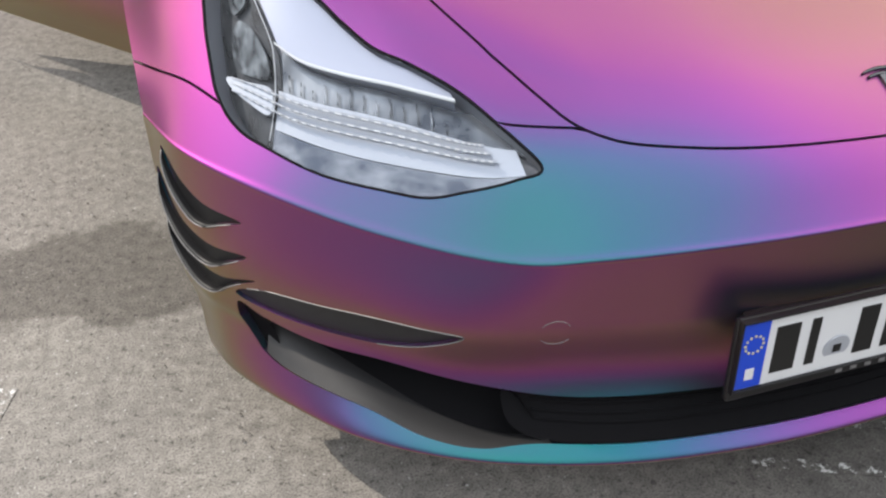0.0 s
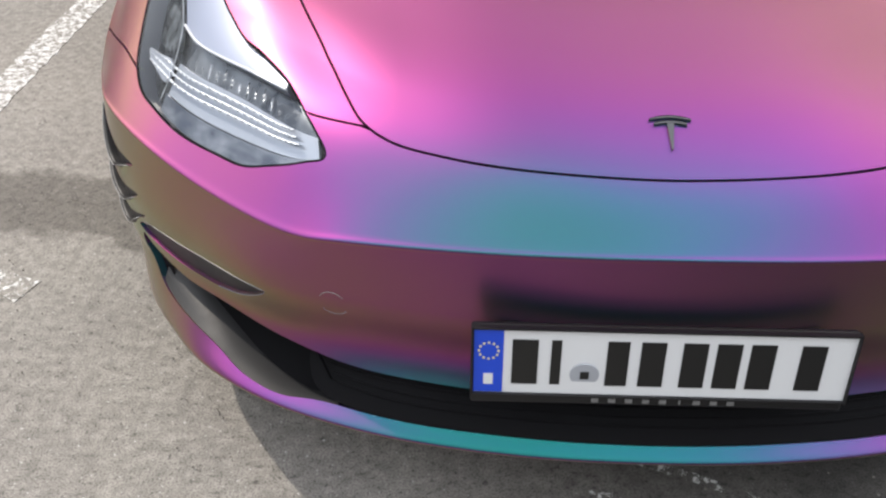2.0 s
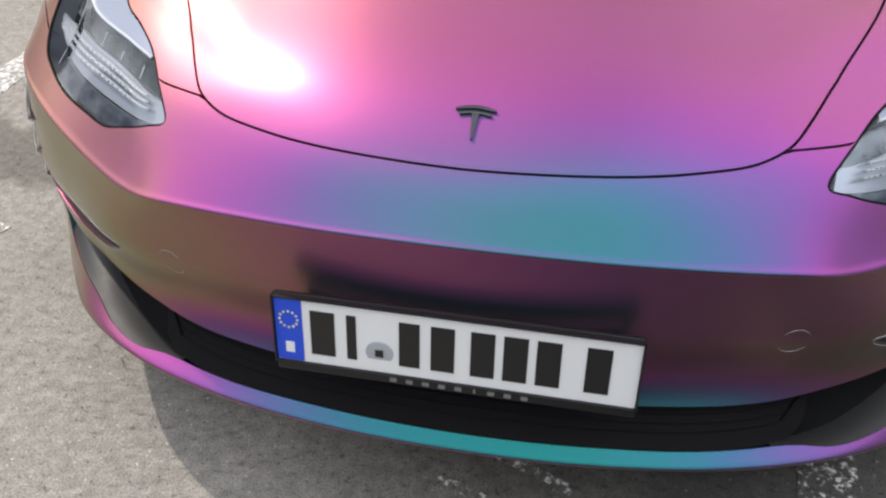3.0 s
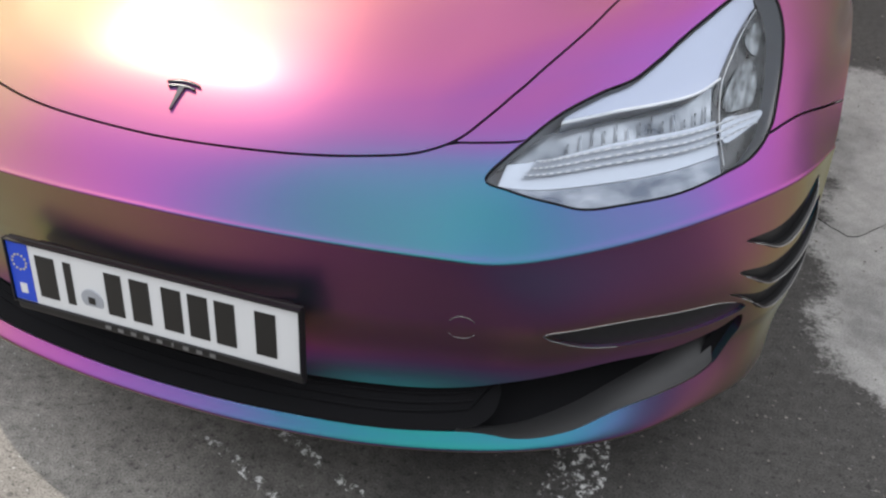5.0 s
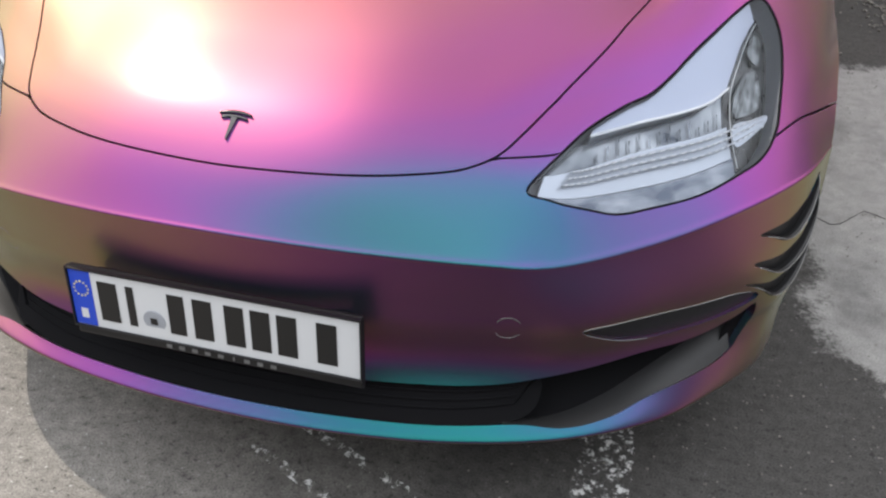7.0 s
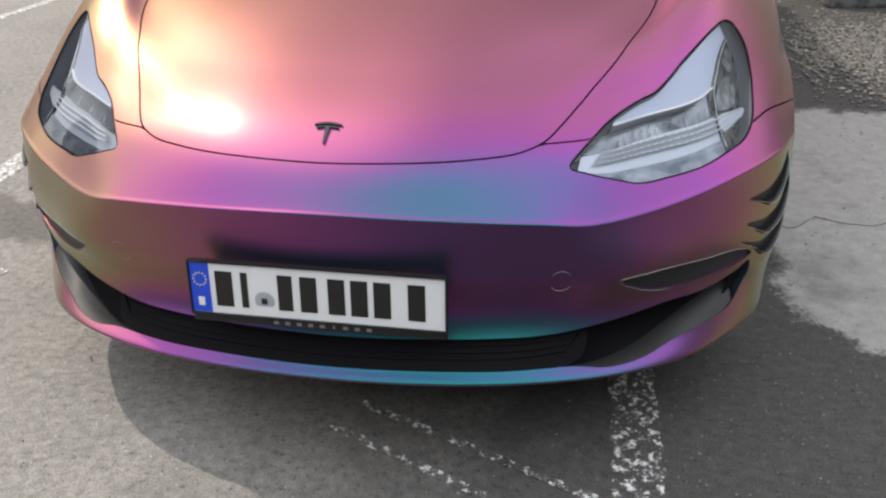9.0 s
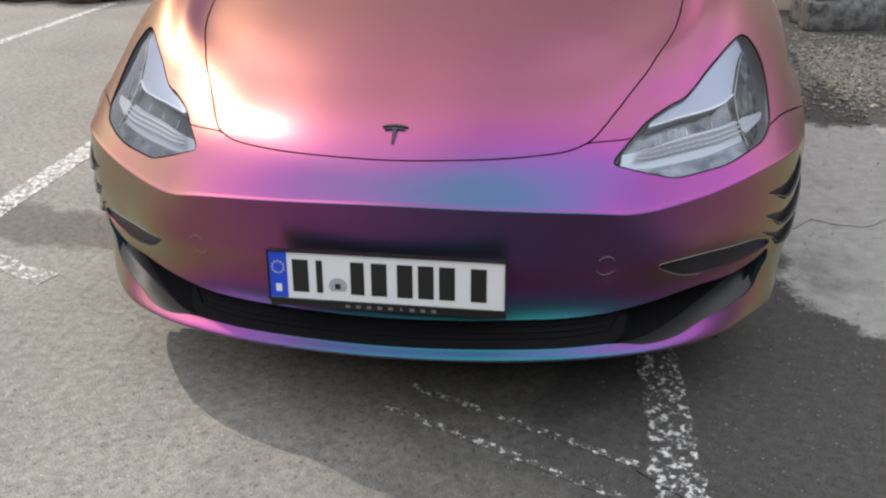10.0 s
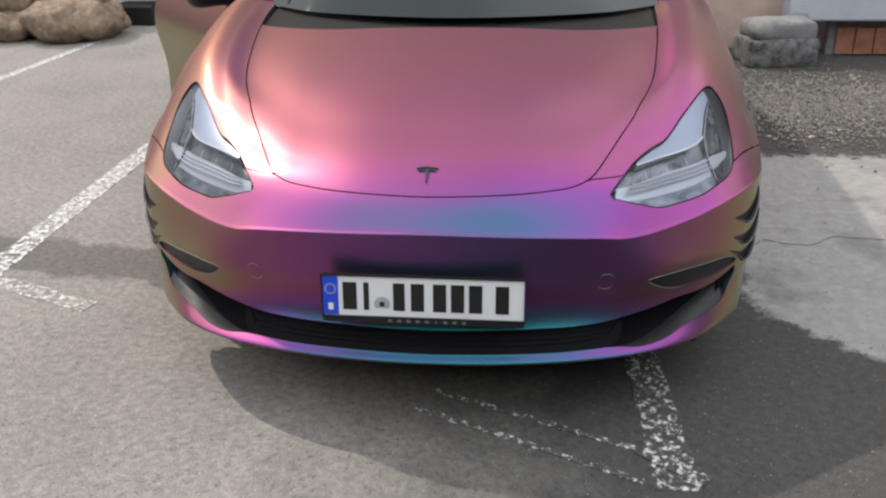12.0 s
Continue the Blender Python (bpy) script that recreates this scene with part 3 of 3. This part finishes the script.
for side in (1, -1):
    sd = lambda q: np.asarray(q, float) if side > 0 else flip(q)
    ln = lambda q, n=8: curve(q, n) * (side, 1)
    lamp = patch("headlight", sd(LAMP), BEZEL, car, depth=.045, label="swept headlight under a clear lens", gap=0, wall=-.04)
    lens = patch("lens", sd(LAMP), LENS, lamp, depth=.001, label="clear outer lens", gap=.002, wall=0)
    lens.visible_shadow = False
    crest = [(3.42, 9.24), (3.85, 9.17), (4.33, 9.19), (4.75, 9.32), (5.0, 9.55)]
    band_top = [(2.98, 8.92), (3.5, 8.85), (4.0, 8.83), (4.6, 8.88), (5.02, 8.98)]
    band_low = [(2.90, 8.70), (3.4, 8.56), (3.95, 8.48), (4.5, 8.49), (5.02, 8.58)]
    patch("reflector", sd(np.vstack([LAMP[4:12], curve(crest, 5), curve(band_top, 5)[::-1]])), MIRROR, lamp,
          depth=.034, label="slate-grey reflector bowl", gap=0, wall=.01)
    patch("eyebrow", sd(np.vstack([LAMP[13:43], curve([(5.20, 10.75), (5.10, 10.15), (5.0, 9.56)], 5), curve(crest, 5)[::-1][1:]])),
          BLADE, lamp, depth=.012, label="upper blade in the lavender-white of reflected sky", gap=.003, wall=.030)
    patch("daylight_band", sd(np.vstack([curve(band_top, 5), curve(band_low, 5)[::-1]])), SILVER, lamp, depth=.020, label="white daytime light band", gap=0, wall=.010)
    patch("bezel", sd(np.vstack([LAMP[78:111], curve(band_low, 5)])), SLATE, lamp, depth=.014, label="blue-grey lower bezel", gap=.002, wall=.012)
    # ribs added to draw the bowl's streaks of glint as geometry
    for k in range(13):
        u = 3.55 + k * .115
        foot = float(np.interp(u, *zip(*band_top)))
        ribbon("glint_rib", [(side * u, foot + .03), (side * (u + .008), foot + .03)], .10 + .13 * ((k * 7) % 5) / 4, .028, SILVER if k % 4 == 1 else MIRROR, lamp, thick=.002)
    for k in range(3):
        base = [(3.14 + .05 * k, 8.74 + .055 * k), (3.5, 8.67 + .065 * k), (4.0, 8.62 + .07 * k), (4.6, 8.64 + .08 * k), (5.05, 8.74 + .085 * k), (5.50, 8.93 + .085 * k)]
        path = ln(base, 22)
        v, q = [], []
        for a in range(2, len(path) - 5, 4):
            d = path[a:a + 4]
            ring = np.vstack([off(d[[0, 2]], .006), off(d[[2, 0]] + (0, .014), .006), off(d[[0, 2]], .009), off(d[[2, 0]] + (0, .014), .009)])
            k0 = len(v)
            v += list(ring)
            q += [tuple(k0 + n for n in f) for f in ((0, 1, 2, 3), (0, 4, 5, 1), (1, 5, 6, 2), (2, 6, 7, 3), (3, 7, 4, 0), (4, 7, 6, 5))]
        link("light_guide", mesh_of("light_guide", v, q, GUIDE), lamp, "dotted white daytime light guide")
        ribbon("guide_base", path, .026, .0095, SILVER, lamp, thick=.002)
    ribbon("crest", ln(crest, 10), .045, .008, GUIDE, lamp, "white crest of the upper blade", .005)
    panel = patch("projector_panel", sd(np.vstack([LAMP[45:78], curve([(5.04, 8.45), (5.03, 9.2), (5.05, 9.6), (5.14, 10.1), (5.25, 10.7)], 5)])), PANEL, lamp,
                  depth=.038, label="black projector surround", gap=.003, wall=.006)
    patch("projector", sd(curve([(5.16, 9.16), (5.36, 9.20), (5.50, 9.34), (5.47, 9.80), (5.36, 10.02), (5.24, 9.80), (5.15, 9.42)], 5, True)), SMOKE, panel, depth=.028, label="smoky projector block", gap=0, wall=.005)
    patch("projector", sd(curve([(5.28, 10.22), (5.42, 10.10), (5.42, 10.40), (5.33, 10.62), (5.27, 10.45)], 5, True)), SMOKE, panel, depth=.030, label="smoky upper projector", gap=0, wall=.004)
    patch("daylight_end", sd(curve([(5.07, 8.70), (5.3, 8.80), (5.52, 8.98), (5.54, 9.13), (5.3, 9.04), (5.07, 8.96)], 5, True)), SILVER, lamp, depth=.011, label="outer end of the light band", gap=0, wall=.004)
    v, q = sweep(off(ln([(5.02, 8.44), (5.02, 8.9), (5.02, 9.3), (5.03, 9.58), (5.12, 10.15), (5.2, 10.7)], 6), .009), .0007, 6)
    link("divider", mesh_of("divider", v, q, GUIDE, True), lamp, "bright upright divider")
    v, q = sweep(off(np.vstack([sd(LAMP), sd(LAMP)[:1]]), .002), .0022, 6)
    link("seal", mesh_of("seal", v, q, VOID, True), lamp, "black rubber seal")

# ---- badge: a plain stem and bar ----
badge = link("badge", mesh_of("badge", *(lambda o: (o, [(0, 1, 2, 3), (4, 7, 6, 5)] + [(i, 4 + i, 4 + (i + 1) % 4, (i + 1) % 4) for i in range(4)]))(
    np.vstack([off([(-.026, 9.95), (.026, 9.95), (.006, 9.50), (-.006, 9.50)], d) for d in (-.004, .001)])), CHROME), car, "dark metal badge on the bonnet")
for lo, hi, w in ((9.93, 9.975, .11), (10.01, 10.035, .14)):
    arc = [(u * w, lo - .035 * abs(u)**2) for u in np.linspace(-1, 1, 13)]
    ribbon("bar", arc, hi - lo, -.004, CHROME, badge, thick=.004)

# ---- number plate ----
up = Vector((0, .013, .108)).normalized()
out_way = Vector((1, 0, 0)).cross(up).normalized()
PLATE = Matrix((( 1, out_way.x, up.x, 0), (0, -out_way.y, up.y, 0), (0, -out_way.z, up.z, 0), (0, 0, 0, 1))).to_3x3()


def on_plate(x, z, lift=0.0):
    """A point x across and z up from the plate's centre, lifted off its face."""
    return Vector((x, -.3135, .428)) + up * z + out_way * lift


def plate_box(name, x, z, w, h, d, lift, mat, parent, label="", bevel=0):
    m = Matrix.Translation(on_plate(x, z, lift)) @ Matrix(((1, 0, 0), (0, -out_way.y, up.y), (0, -out_way.z, up.z))).to_4x4()
    bm = box(w, d, h, bevel)
    bmesh.ops.transform(bm, matrix=m, verts=bm.verts)
    return part(name, bm, mat, parent, label)


holder = plate_box("number_plate", 0, -.0095, .527, .134, .012, -.012, BLACK, car, "white registration plate in a black holder", .004)
plate_box("bracket", 0, -.004, .46, .085, .030, -.030, BLACK, holder)
plate_box("plate", .001, 0, .520, .110, .003, -.004, WHITE, holder, "white embossed plate", .001)
plate_box("rim", 0, .0560, .525, .0025, .010, -.003, BLACK, holder)
plate_box("rim", 0, -.0560, .525, .0025, .010, -.003, BLACK, holder)
plate_box("rim", -.2613, 0, .0022, .117, .010, -.003, BLACK, holder)
plate_box("rim", .2625, 0, .0022, .117, .010, -.003, BLACK, holder)
plate_box("band", -.2385, 0, .041, .106, .001, -.002, BLUE, holder, "blue band with a ring of stars")
plate_box("mark", -.2385, -.030, .013, .018, .001, -.0012, WHITE, holder)
for k in range(12):
    a = math.pi * k / 6
    plate_box("star", -.2385 + .0135 * math.sin(a), .018 + .0135 * math.cos(a), .003, .003, .001, -.0012, STAR, holder)
for x, w in ((-.188, .036), (-.145, .014), (-.060, .030), (-.012, .034), (.045, .034), (.091, .034), (.137, .034), (.205, .034)):
    plate_box("bar", x, 0, w, .075, .002, -.0020, INK, holder)
bm = bmesh.new()
bmesh.ops.create_cone(bm, cap_ends=True, segments=28, radius1=.0205, radius2=.0205, depth=.002,
                      matrix=Matrix.Translation(on_plate(-.104, -.020, -.002)) @ Matrix.Rotation(math.pi / 2, 4, "X"))
seal = part("seal", bm, SEAL, holder, "round grey inspection seal")
plate_box("mark", -.104, -.020, .012, .012, .001, .0, INK, seal)
for k in range(9):
    plate_box("print", -.085 + k * .024, -.0675, .010 if k != 5 else .003, .007, .001, -.0055, FAINT, holder)

# ---- windscreen, roof, rear body ----
W_BASE = curve([(-.69, .92, .950), (-.45, .77, .948), (0, .70, .945), (.45, .77, .948), (.69, .92, .950)], 6)
W_TOP = curve([(-.55, 1.72, 1.375), (-.3, 1.62, 1.41), (0, 1.58, 1.42), (.3, 1.62, 1.41), (.55, 1.72, 1.375)], 6)
loft("windscreen", [W_BASE * (1 - u) + W_TOP * u + (0, -.03 * math.sin(math.pi * u), .03 * math.sin(math.pi * u)) for u in np.linspace(0, 1, 9)], GLASS, car, "tinted windscreen")
BACK = curve([(-.60, 3.75, 1.08), (-.3, 3.95, 1.09), (0, 4.0, 1.09), (.3, 3.95, 1.09), (.60, 3.75, 1.08)], 6)
MID = curve([(-.57, 2.6, 1.38), (-.3, 2.6, 1.435), (0, 2.6, 1.445), (.3, 2.6, 1.435), (.57, 2.6, 1.38)], 6)
loft("glass_roof", [W_TOP * (1 - u) + MID * u for u in np.linspace(0, 1, 5)] + [MID * (1 - u) + BACK * u + (0, 0, .10 * math.sin(math.pi * u)) for u in np.linspace(.1, 1, 9)], GLASS, car, "dark glass roof and rear window")
TAIL = curve([(-.74, 4.30, .98), (-.3, 4.42, 1.0), (0, 4.44, 1.0), (.3, 4.42, 1.0), (.74, 4.30, .98)], 6)
TAIL_LOW = TAIL * (1.08, 1.0, 0) + (0, -.05, .3)
loft("boot_lid", [BACK, BACK * .5 + TAIL * .5 + (0, 0, .01), TAIL, TAIL * (1.04, 1, .85), TAIL_LOW], PAINT, car, "satin boot lid and tail")


def side_wall(name, y0, y1, side, parent, label=""):
    rows = []
    for y in np.linspace(y0, y1, 8):
        w = .93 - .06 * max(0, (y - 3.0) / 1.4)**2
        prof = curve([(w - .07, y, .20), (w - .03, y, .33), (w - .03, y, .50), (w, y, .70), (w - .035, y, .84), (w - .09, y, .945), (w - .16, y, .965)], 5)
        rows.append(prof * (side, 1, 1))
    return loft(name, rows, PAINT, parent, label)


for side in (1, -1):
    side_wall("rear_door", 2.16, 3.0, side, car)
    side_wall("quarter_panel", 3.005, 4.36, side, car)
    v, q = sweep(curve([(.73 * side, .95, .955), (.66 * side, 1.35, 1.20), (.56 * side, 1.75, 1.385), (.575 * side, 2.6, 1.39), (.60 * side, 3.3, 1.27), (.70 * side, 3.85, 1.05)], 6), .03, 8)
    link("roof_rail", mesh_of("roof_rail", v, q, PAINT, True), car)
    rows = [np.array([(.765 * side, y, .965), (.735 * side, y, .965 + .55 * h), (.59 * side, y, .965 + h)]) for y, h in ((1.3, .20), (1.75, .41), (2.6, .42), (3.2, .31), (3.7, .13))]
    if side > 0:
        loft("side_glass", rows, GLASS, car, "tinted side glass")
    else:
        loft("side_glass", rows[2:], GLASS, car, "tinted side glass")


def mirror(parent, side, at):
    bm = box(.20, .12, .13, .045, at, 3)
    m = part("side_mirror", bm, BLACK, parent, "black door mirror", True)
    link("stalk", mesh_of("stalk", *sweep([(at[0] - .06 * side, at[1], at[2] - .05), (at[0] - .14 * side, at[1], at[2] - .09)], .02, 8), BLACK, True), m)


side_wall("front_door", 1.185, 2.15, 1, car)
mirror(car, 1, (1.0, 1.42, 1.03))
door = side_wall("front_door", 1.185, 2.15, -1, car, "front door standing open")
loft("door_lining", [np.array([(-.82, y, .26), (-.82, y, .6), (-.80, y, .93)]) for y in (1.2, 1.7, 2.14)], CREAM, door, "pale door lining")
v, q = sweep(curve([(-.80, 1.3, .96), (-.70, 1.55, 1.2), (-.62, 1.85, 1.37), (-.64, 2.12, 1.36), (-.79, 2.14, .96)], 6), .016, 8)
link("window_frame", mesh_of("window_frame", v, q, BLACK, True), door)
mirror(door, -1, (-.95, 1.32, .95))
door.matrix_world = Matrix.Translation((-.93, 1.17, 0)) @ Matrix.Rotation(radians(41), 4, "Z") @ Matrix.Translation((.93, -1.17, 0))
loft("dashboard", [np.array([(-.68, .98, .93), (0, .9, .94), (.68, .98, .93)]), np.array([(-.68, 1.35, .95), (0, 1.35, .95), (.68, 1.35, .95)]), np.array([(-.68, 1.4, .5), (0, 1.4, .5), (.68, 1.4, .5)])], BLACK, car, "dark dashboard")
for x in (-.38, .38):
    part("seat", box(.5, .16, .75, .07, (x, 2.1, .82)), BLACK, car, "dark front seat", True)
part("floor_pan", box(1.66, 3.3, .10, .03, (0, 2.7, .24)), VOID, car)


# ---- underbody and arch liners, unseen, added to block sun leaking under the bumper ----
part("underbody", box(1.50, 4.15, .05, .01, (0, 2.02, .20)), BLACK, car, "flat black underbody")
for side in (1, -1):
    part("arch_liner", box(.40, .05, .38, .01, (.67 * side, .165, .38)), BLACK, car, "black wheel arch liner, placed to block leaking sun")

# ---- wheels ----
def wheel(x, y, side):
    prof = [(.225, -.10), (.262, -.115), (.318, -.105), (.334, -.07), (.334, .07), (.318, .105), (.262, .115), (.225, .10)]
    n = 40
    ring = lambda r, w: [(w * side, r * math.cos(2 * math.pi * k / n), r * math.sin(2 * math.pi * k / n)) for k in range(n)]
    verts = [q for r, w in prof for q in ring(r, w)]
    faces = [(a * n + k, a * n + (k + 1) % n, (a + 1) % len(prof) * n + (k + 1) % n, (a + 1) % len(prof) * n + k) for a in range(len(prof)) for k in range(n)]
    hub = new("wheel")
    hub.parent = car
    hub.location = (x, y, .334)
    link("tyre", mesh_of("tyre", verts, faces, RUBBER, True), hub, "black tyre")
    bm = bmesh.new()
    bmesh.ops.create_cone(bm, cap_ends=True, segments=32, radius1=.06, radius2=.05, depth=.05, matrix=Matrix.Translation((.075 * side, 0, 0)) @ Matrix.Rotation(math.pi / 2, 4, "Y"))
    for k in range(5):
        bmesh.ops.create_cube(bm, size=1, matrix=Matrix.Rotation(2 * math.pi * k / 5, 4, "X") @ Matrix.Translation((.075 * side, 0, .13)) @ Matrix.Diagonal((.03, .06, .20, 1)))
    part("rim", bm, RIM, hub, "dark grey five-spoke rim")
    return hub


for x in (.79, -.79):
    for y in (.56, 3.43):
        wheel(x, y, 1 if x > 0 else -1)


# ---- surroundings ----
def stone(at, size, seed, mat, name, label, category, group, squash=(1, .8, .7)):
    bm = bmesh.new()
    bmesh.ops.create_icosphere(bm, subdivisions=3, radius=size)
    for v in bm.verts:
        k = 1 + .28 * noise.noise(v.co / size * 1.3 + Vector((seed * 3.7, seed, 0))) + .10 * noise.noise(v.co / size * 4 + Vector((seed, 0, 9)))
        v.co = Vector((v.co.x * squash[0], v.co.y * squash[1], v.co.z * squash[2])) * k
    low = min(v.co.z for v in bm.verts)
    ob = part(name, bm, mat, None, label, True)
    ob.location = (at[0], at[1], at[2] - low - .01)
    return tagged(ob, label, category, group)


rnd = random.Random(5)
for k in range(30):
    x, y = -5.3 + 1.95 * rnd.random(), 4.68 + .4 * rnd.random()
    stone((x, y, 0), .13 + .08 * rnd.random(), k, STONE, "field_stone", "brown rough field stone in a low border", "stone", "border stones", (1.4, .9, .8))
for k in range(16):
    stone((-5.3 + .12 * k, 4.95 + .2 * rnd.random(), .17), .12 + .06 * rnd.random(), 40 + k, STONE, "field_stone", "brown rough field stone in a low border", "stone", "border stones", (1.2, .9, .9))
for k in range(9):
    v, q = sweep([(-5.2 + .2 * k, 5.40 + .06 * rnd.random(), 0), (-5.2 + .2 * k + .02 * rnd.random(), 5.43, .62 + .1 * rnd.random())], [.08, .07], 10)
    tagged(link("timber_pale", mesh_of("timber_pale", v, q, BARK)), "upright weathered timber pale behind the stones", "fence pale", "border pales")
# plain box for a dark shape of unclear kind, placed to the camera's view
tagged(part("dark_box", box(.36, .25, .18, .02, (-3.28, 5.5, .09)), BLACK, None, "dark low box at the lot's edge"), category="box")

tagged(part("wall_house", box(9.0, .35, 6.6, .01, (5.85, 4.75, 3.3)), PLASTER, None, "pale pink plaster house wall"), category="wall", kind="structure")
tagged(part("plinth", box(6.6, .12, .42, .01, (6.1, 4.52, .21)), PLINTH, None, "grey stone house plinth"), category="trim", kind="structure")
block = tagged(new("concrete_block"), "weathered grey concrete block with a lighter cap by the wall", "block")
for name, size, z, mat in (("base", (.50, .34, .20), .09, WEATHERED), ("cap", (.46, .30, .16), .235, CONCRETE)):
    bm = box(*size, .03 if name == "base" else .06, (0, 0, z), 3)
    bmesh.ops.subdivide_edges(bm, edges=list(bm.edges), cuts=2, use_grid_fill=True)
    for v in bm.verts:
        v.co += Vector((1, 1, .6)) * .035 * noise.noise(v.co * 6)
    part(name, bm, mat, block, smooth=True)
block.location, block.rotation_euler = (1.93, 4.15, 0), (0, 0, radians(8))
hatch = tagged(new("cellar_hatch"), "red-brown wooden cellar hatch in the plinth", "hatch")
part("frame", box(1.15, .10, .26, .008, (2.92, 4.45, .12)), PLINTH, hatch)
for k in range(7):
    part("board", box(.125, .03, .19, .004, (2.46 + k * .133, 4.385, .105)), WOOD, hatch)
tagged(part("window_sill", box(3.2, .22, .20, .015, (3.62, 4.38, .36)), PALE, None, "pale blue painted sill board"), category="sill", kind="structure")
# unseen walls added to block low sky and set what the paint reflects
for name, size, at in (("sky_block_back", (34, .4, 17), (-3, 13, 8.5)), ("sky_block_front", (60, .4, 5.5), (0, -8.5, 2.75)), ("sky_block_east", (.4, 26, 5), (8.5, -4, 2.5)), ("sky_block_west", (.4, 30, 4), (-12, 0, 2))):
    tagged(part(name, box(*size, .0, at), UMBER if name == "sky_block_back" else GREYWALL, None, "unseen umber wall added to darken and warm the bonnet's reflection" if name == "sky_block_back" else "unseen plain grey wall added to block low sky"), category="wall", kind="structure")

# ---- loose grit and litter ----
def scatter(name, count, area, size, mat, label, category, seed, flat=.7):
    rnd = random.Random(seed)
    verts, faces = [], []
    base = [(1, 0, 0), (-1, 0, 0), (0, 1, 0), (0, -1, 0), (0, 0, 1), (0, 0, -1)]
    tris = [(0, 2, 4), (2, 1, 4), (1, 3, 4), (3, 0, 4), (2, 0, 5), (1, 2, 5), (3, 1, 5), (0, 3, 5)]
    for _ in range(count):
        x, y = area(rnd)
        s = rnd.uniform(*size)
        a = rnd.uniform(0, 6.3)
        k = len(verts)
        for u, v, w in base:
            u, v = u * rnd.uniform(.6, 1.2), v * rnd.uniform(.6, 1.2)
            verts.append((x + s * (u * math.cos(a) - v * math.sin(a)), y + s * (u * math.sin(a) + v * math.cos(a)), .004 + s * flat * (w * rnd.uniform(.6, 1) + .4)))
        faces += [tuple(k + i for i in f) for f in tris]
    return tagged(link(name, mesh_of(name, verts, faces, mat)), label, category, kind="stuff")


scatter("grit", 5200, lambda r: (r.uniform(-2.6, 1.6), r.uniform(-1.2, 2.2)), (.0015, .0042), GRAVEL, "loose grit on the asphalt", "grit", 11)
scatter("gravel_bed", 15000, lambda r: (r.uniform(1.45, 3.6) + .1 * r.gauss(0, 1), r.gauss(3.05, .36)), (.004, .013), GRAVEL, "grey gravel and litter by the wall", "gravel", 12)
scatter("dry_leaves", 1300, lambda r: (r.uniform(1.4, 3.6), r.gauss(2.95, .4)), (.007, .017), LEAF, "dry leaves over the gravel", "leaves", 13, .2)
crack = np.array([(1.02, 1.05, .0010), (1.12, .98, .0010), (1.2, 1.06, .0010), (1.36, 1.02, .0010), (1.5, 1.12, .0010), (1.72, 1.1, .0010), (1.95, 1.2, .0010)])
v, q = sweep(curve(crack, 5) + np.random.RandomState(2).normal(0, .006, (31, 3)) * (1, 1, 0), .0011, 5)
tagged(link("crack", mesh_of("crack", v, q, VOID)), "dark crack in the concrete", "crack", kind="structure")
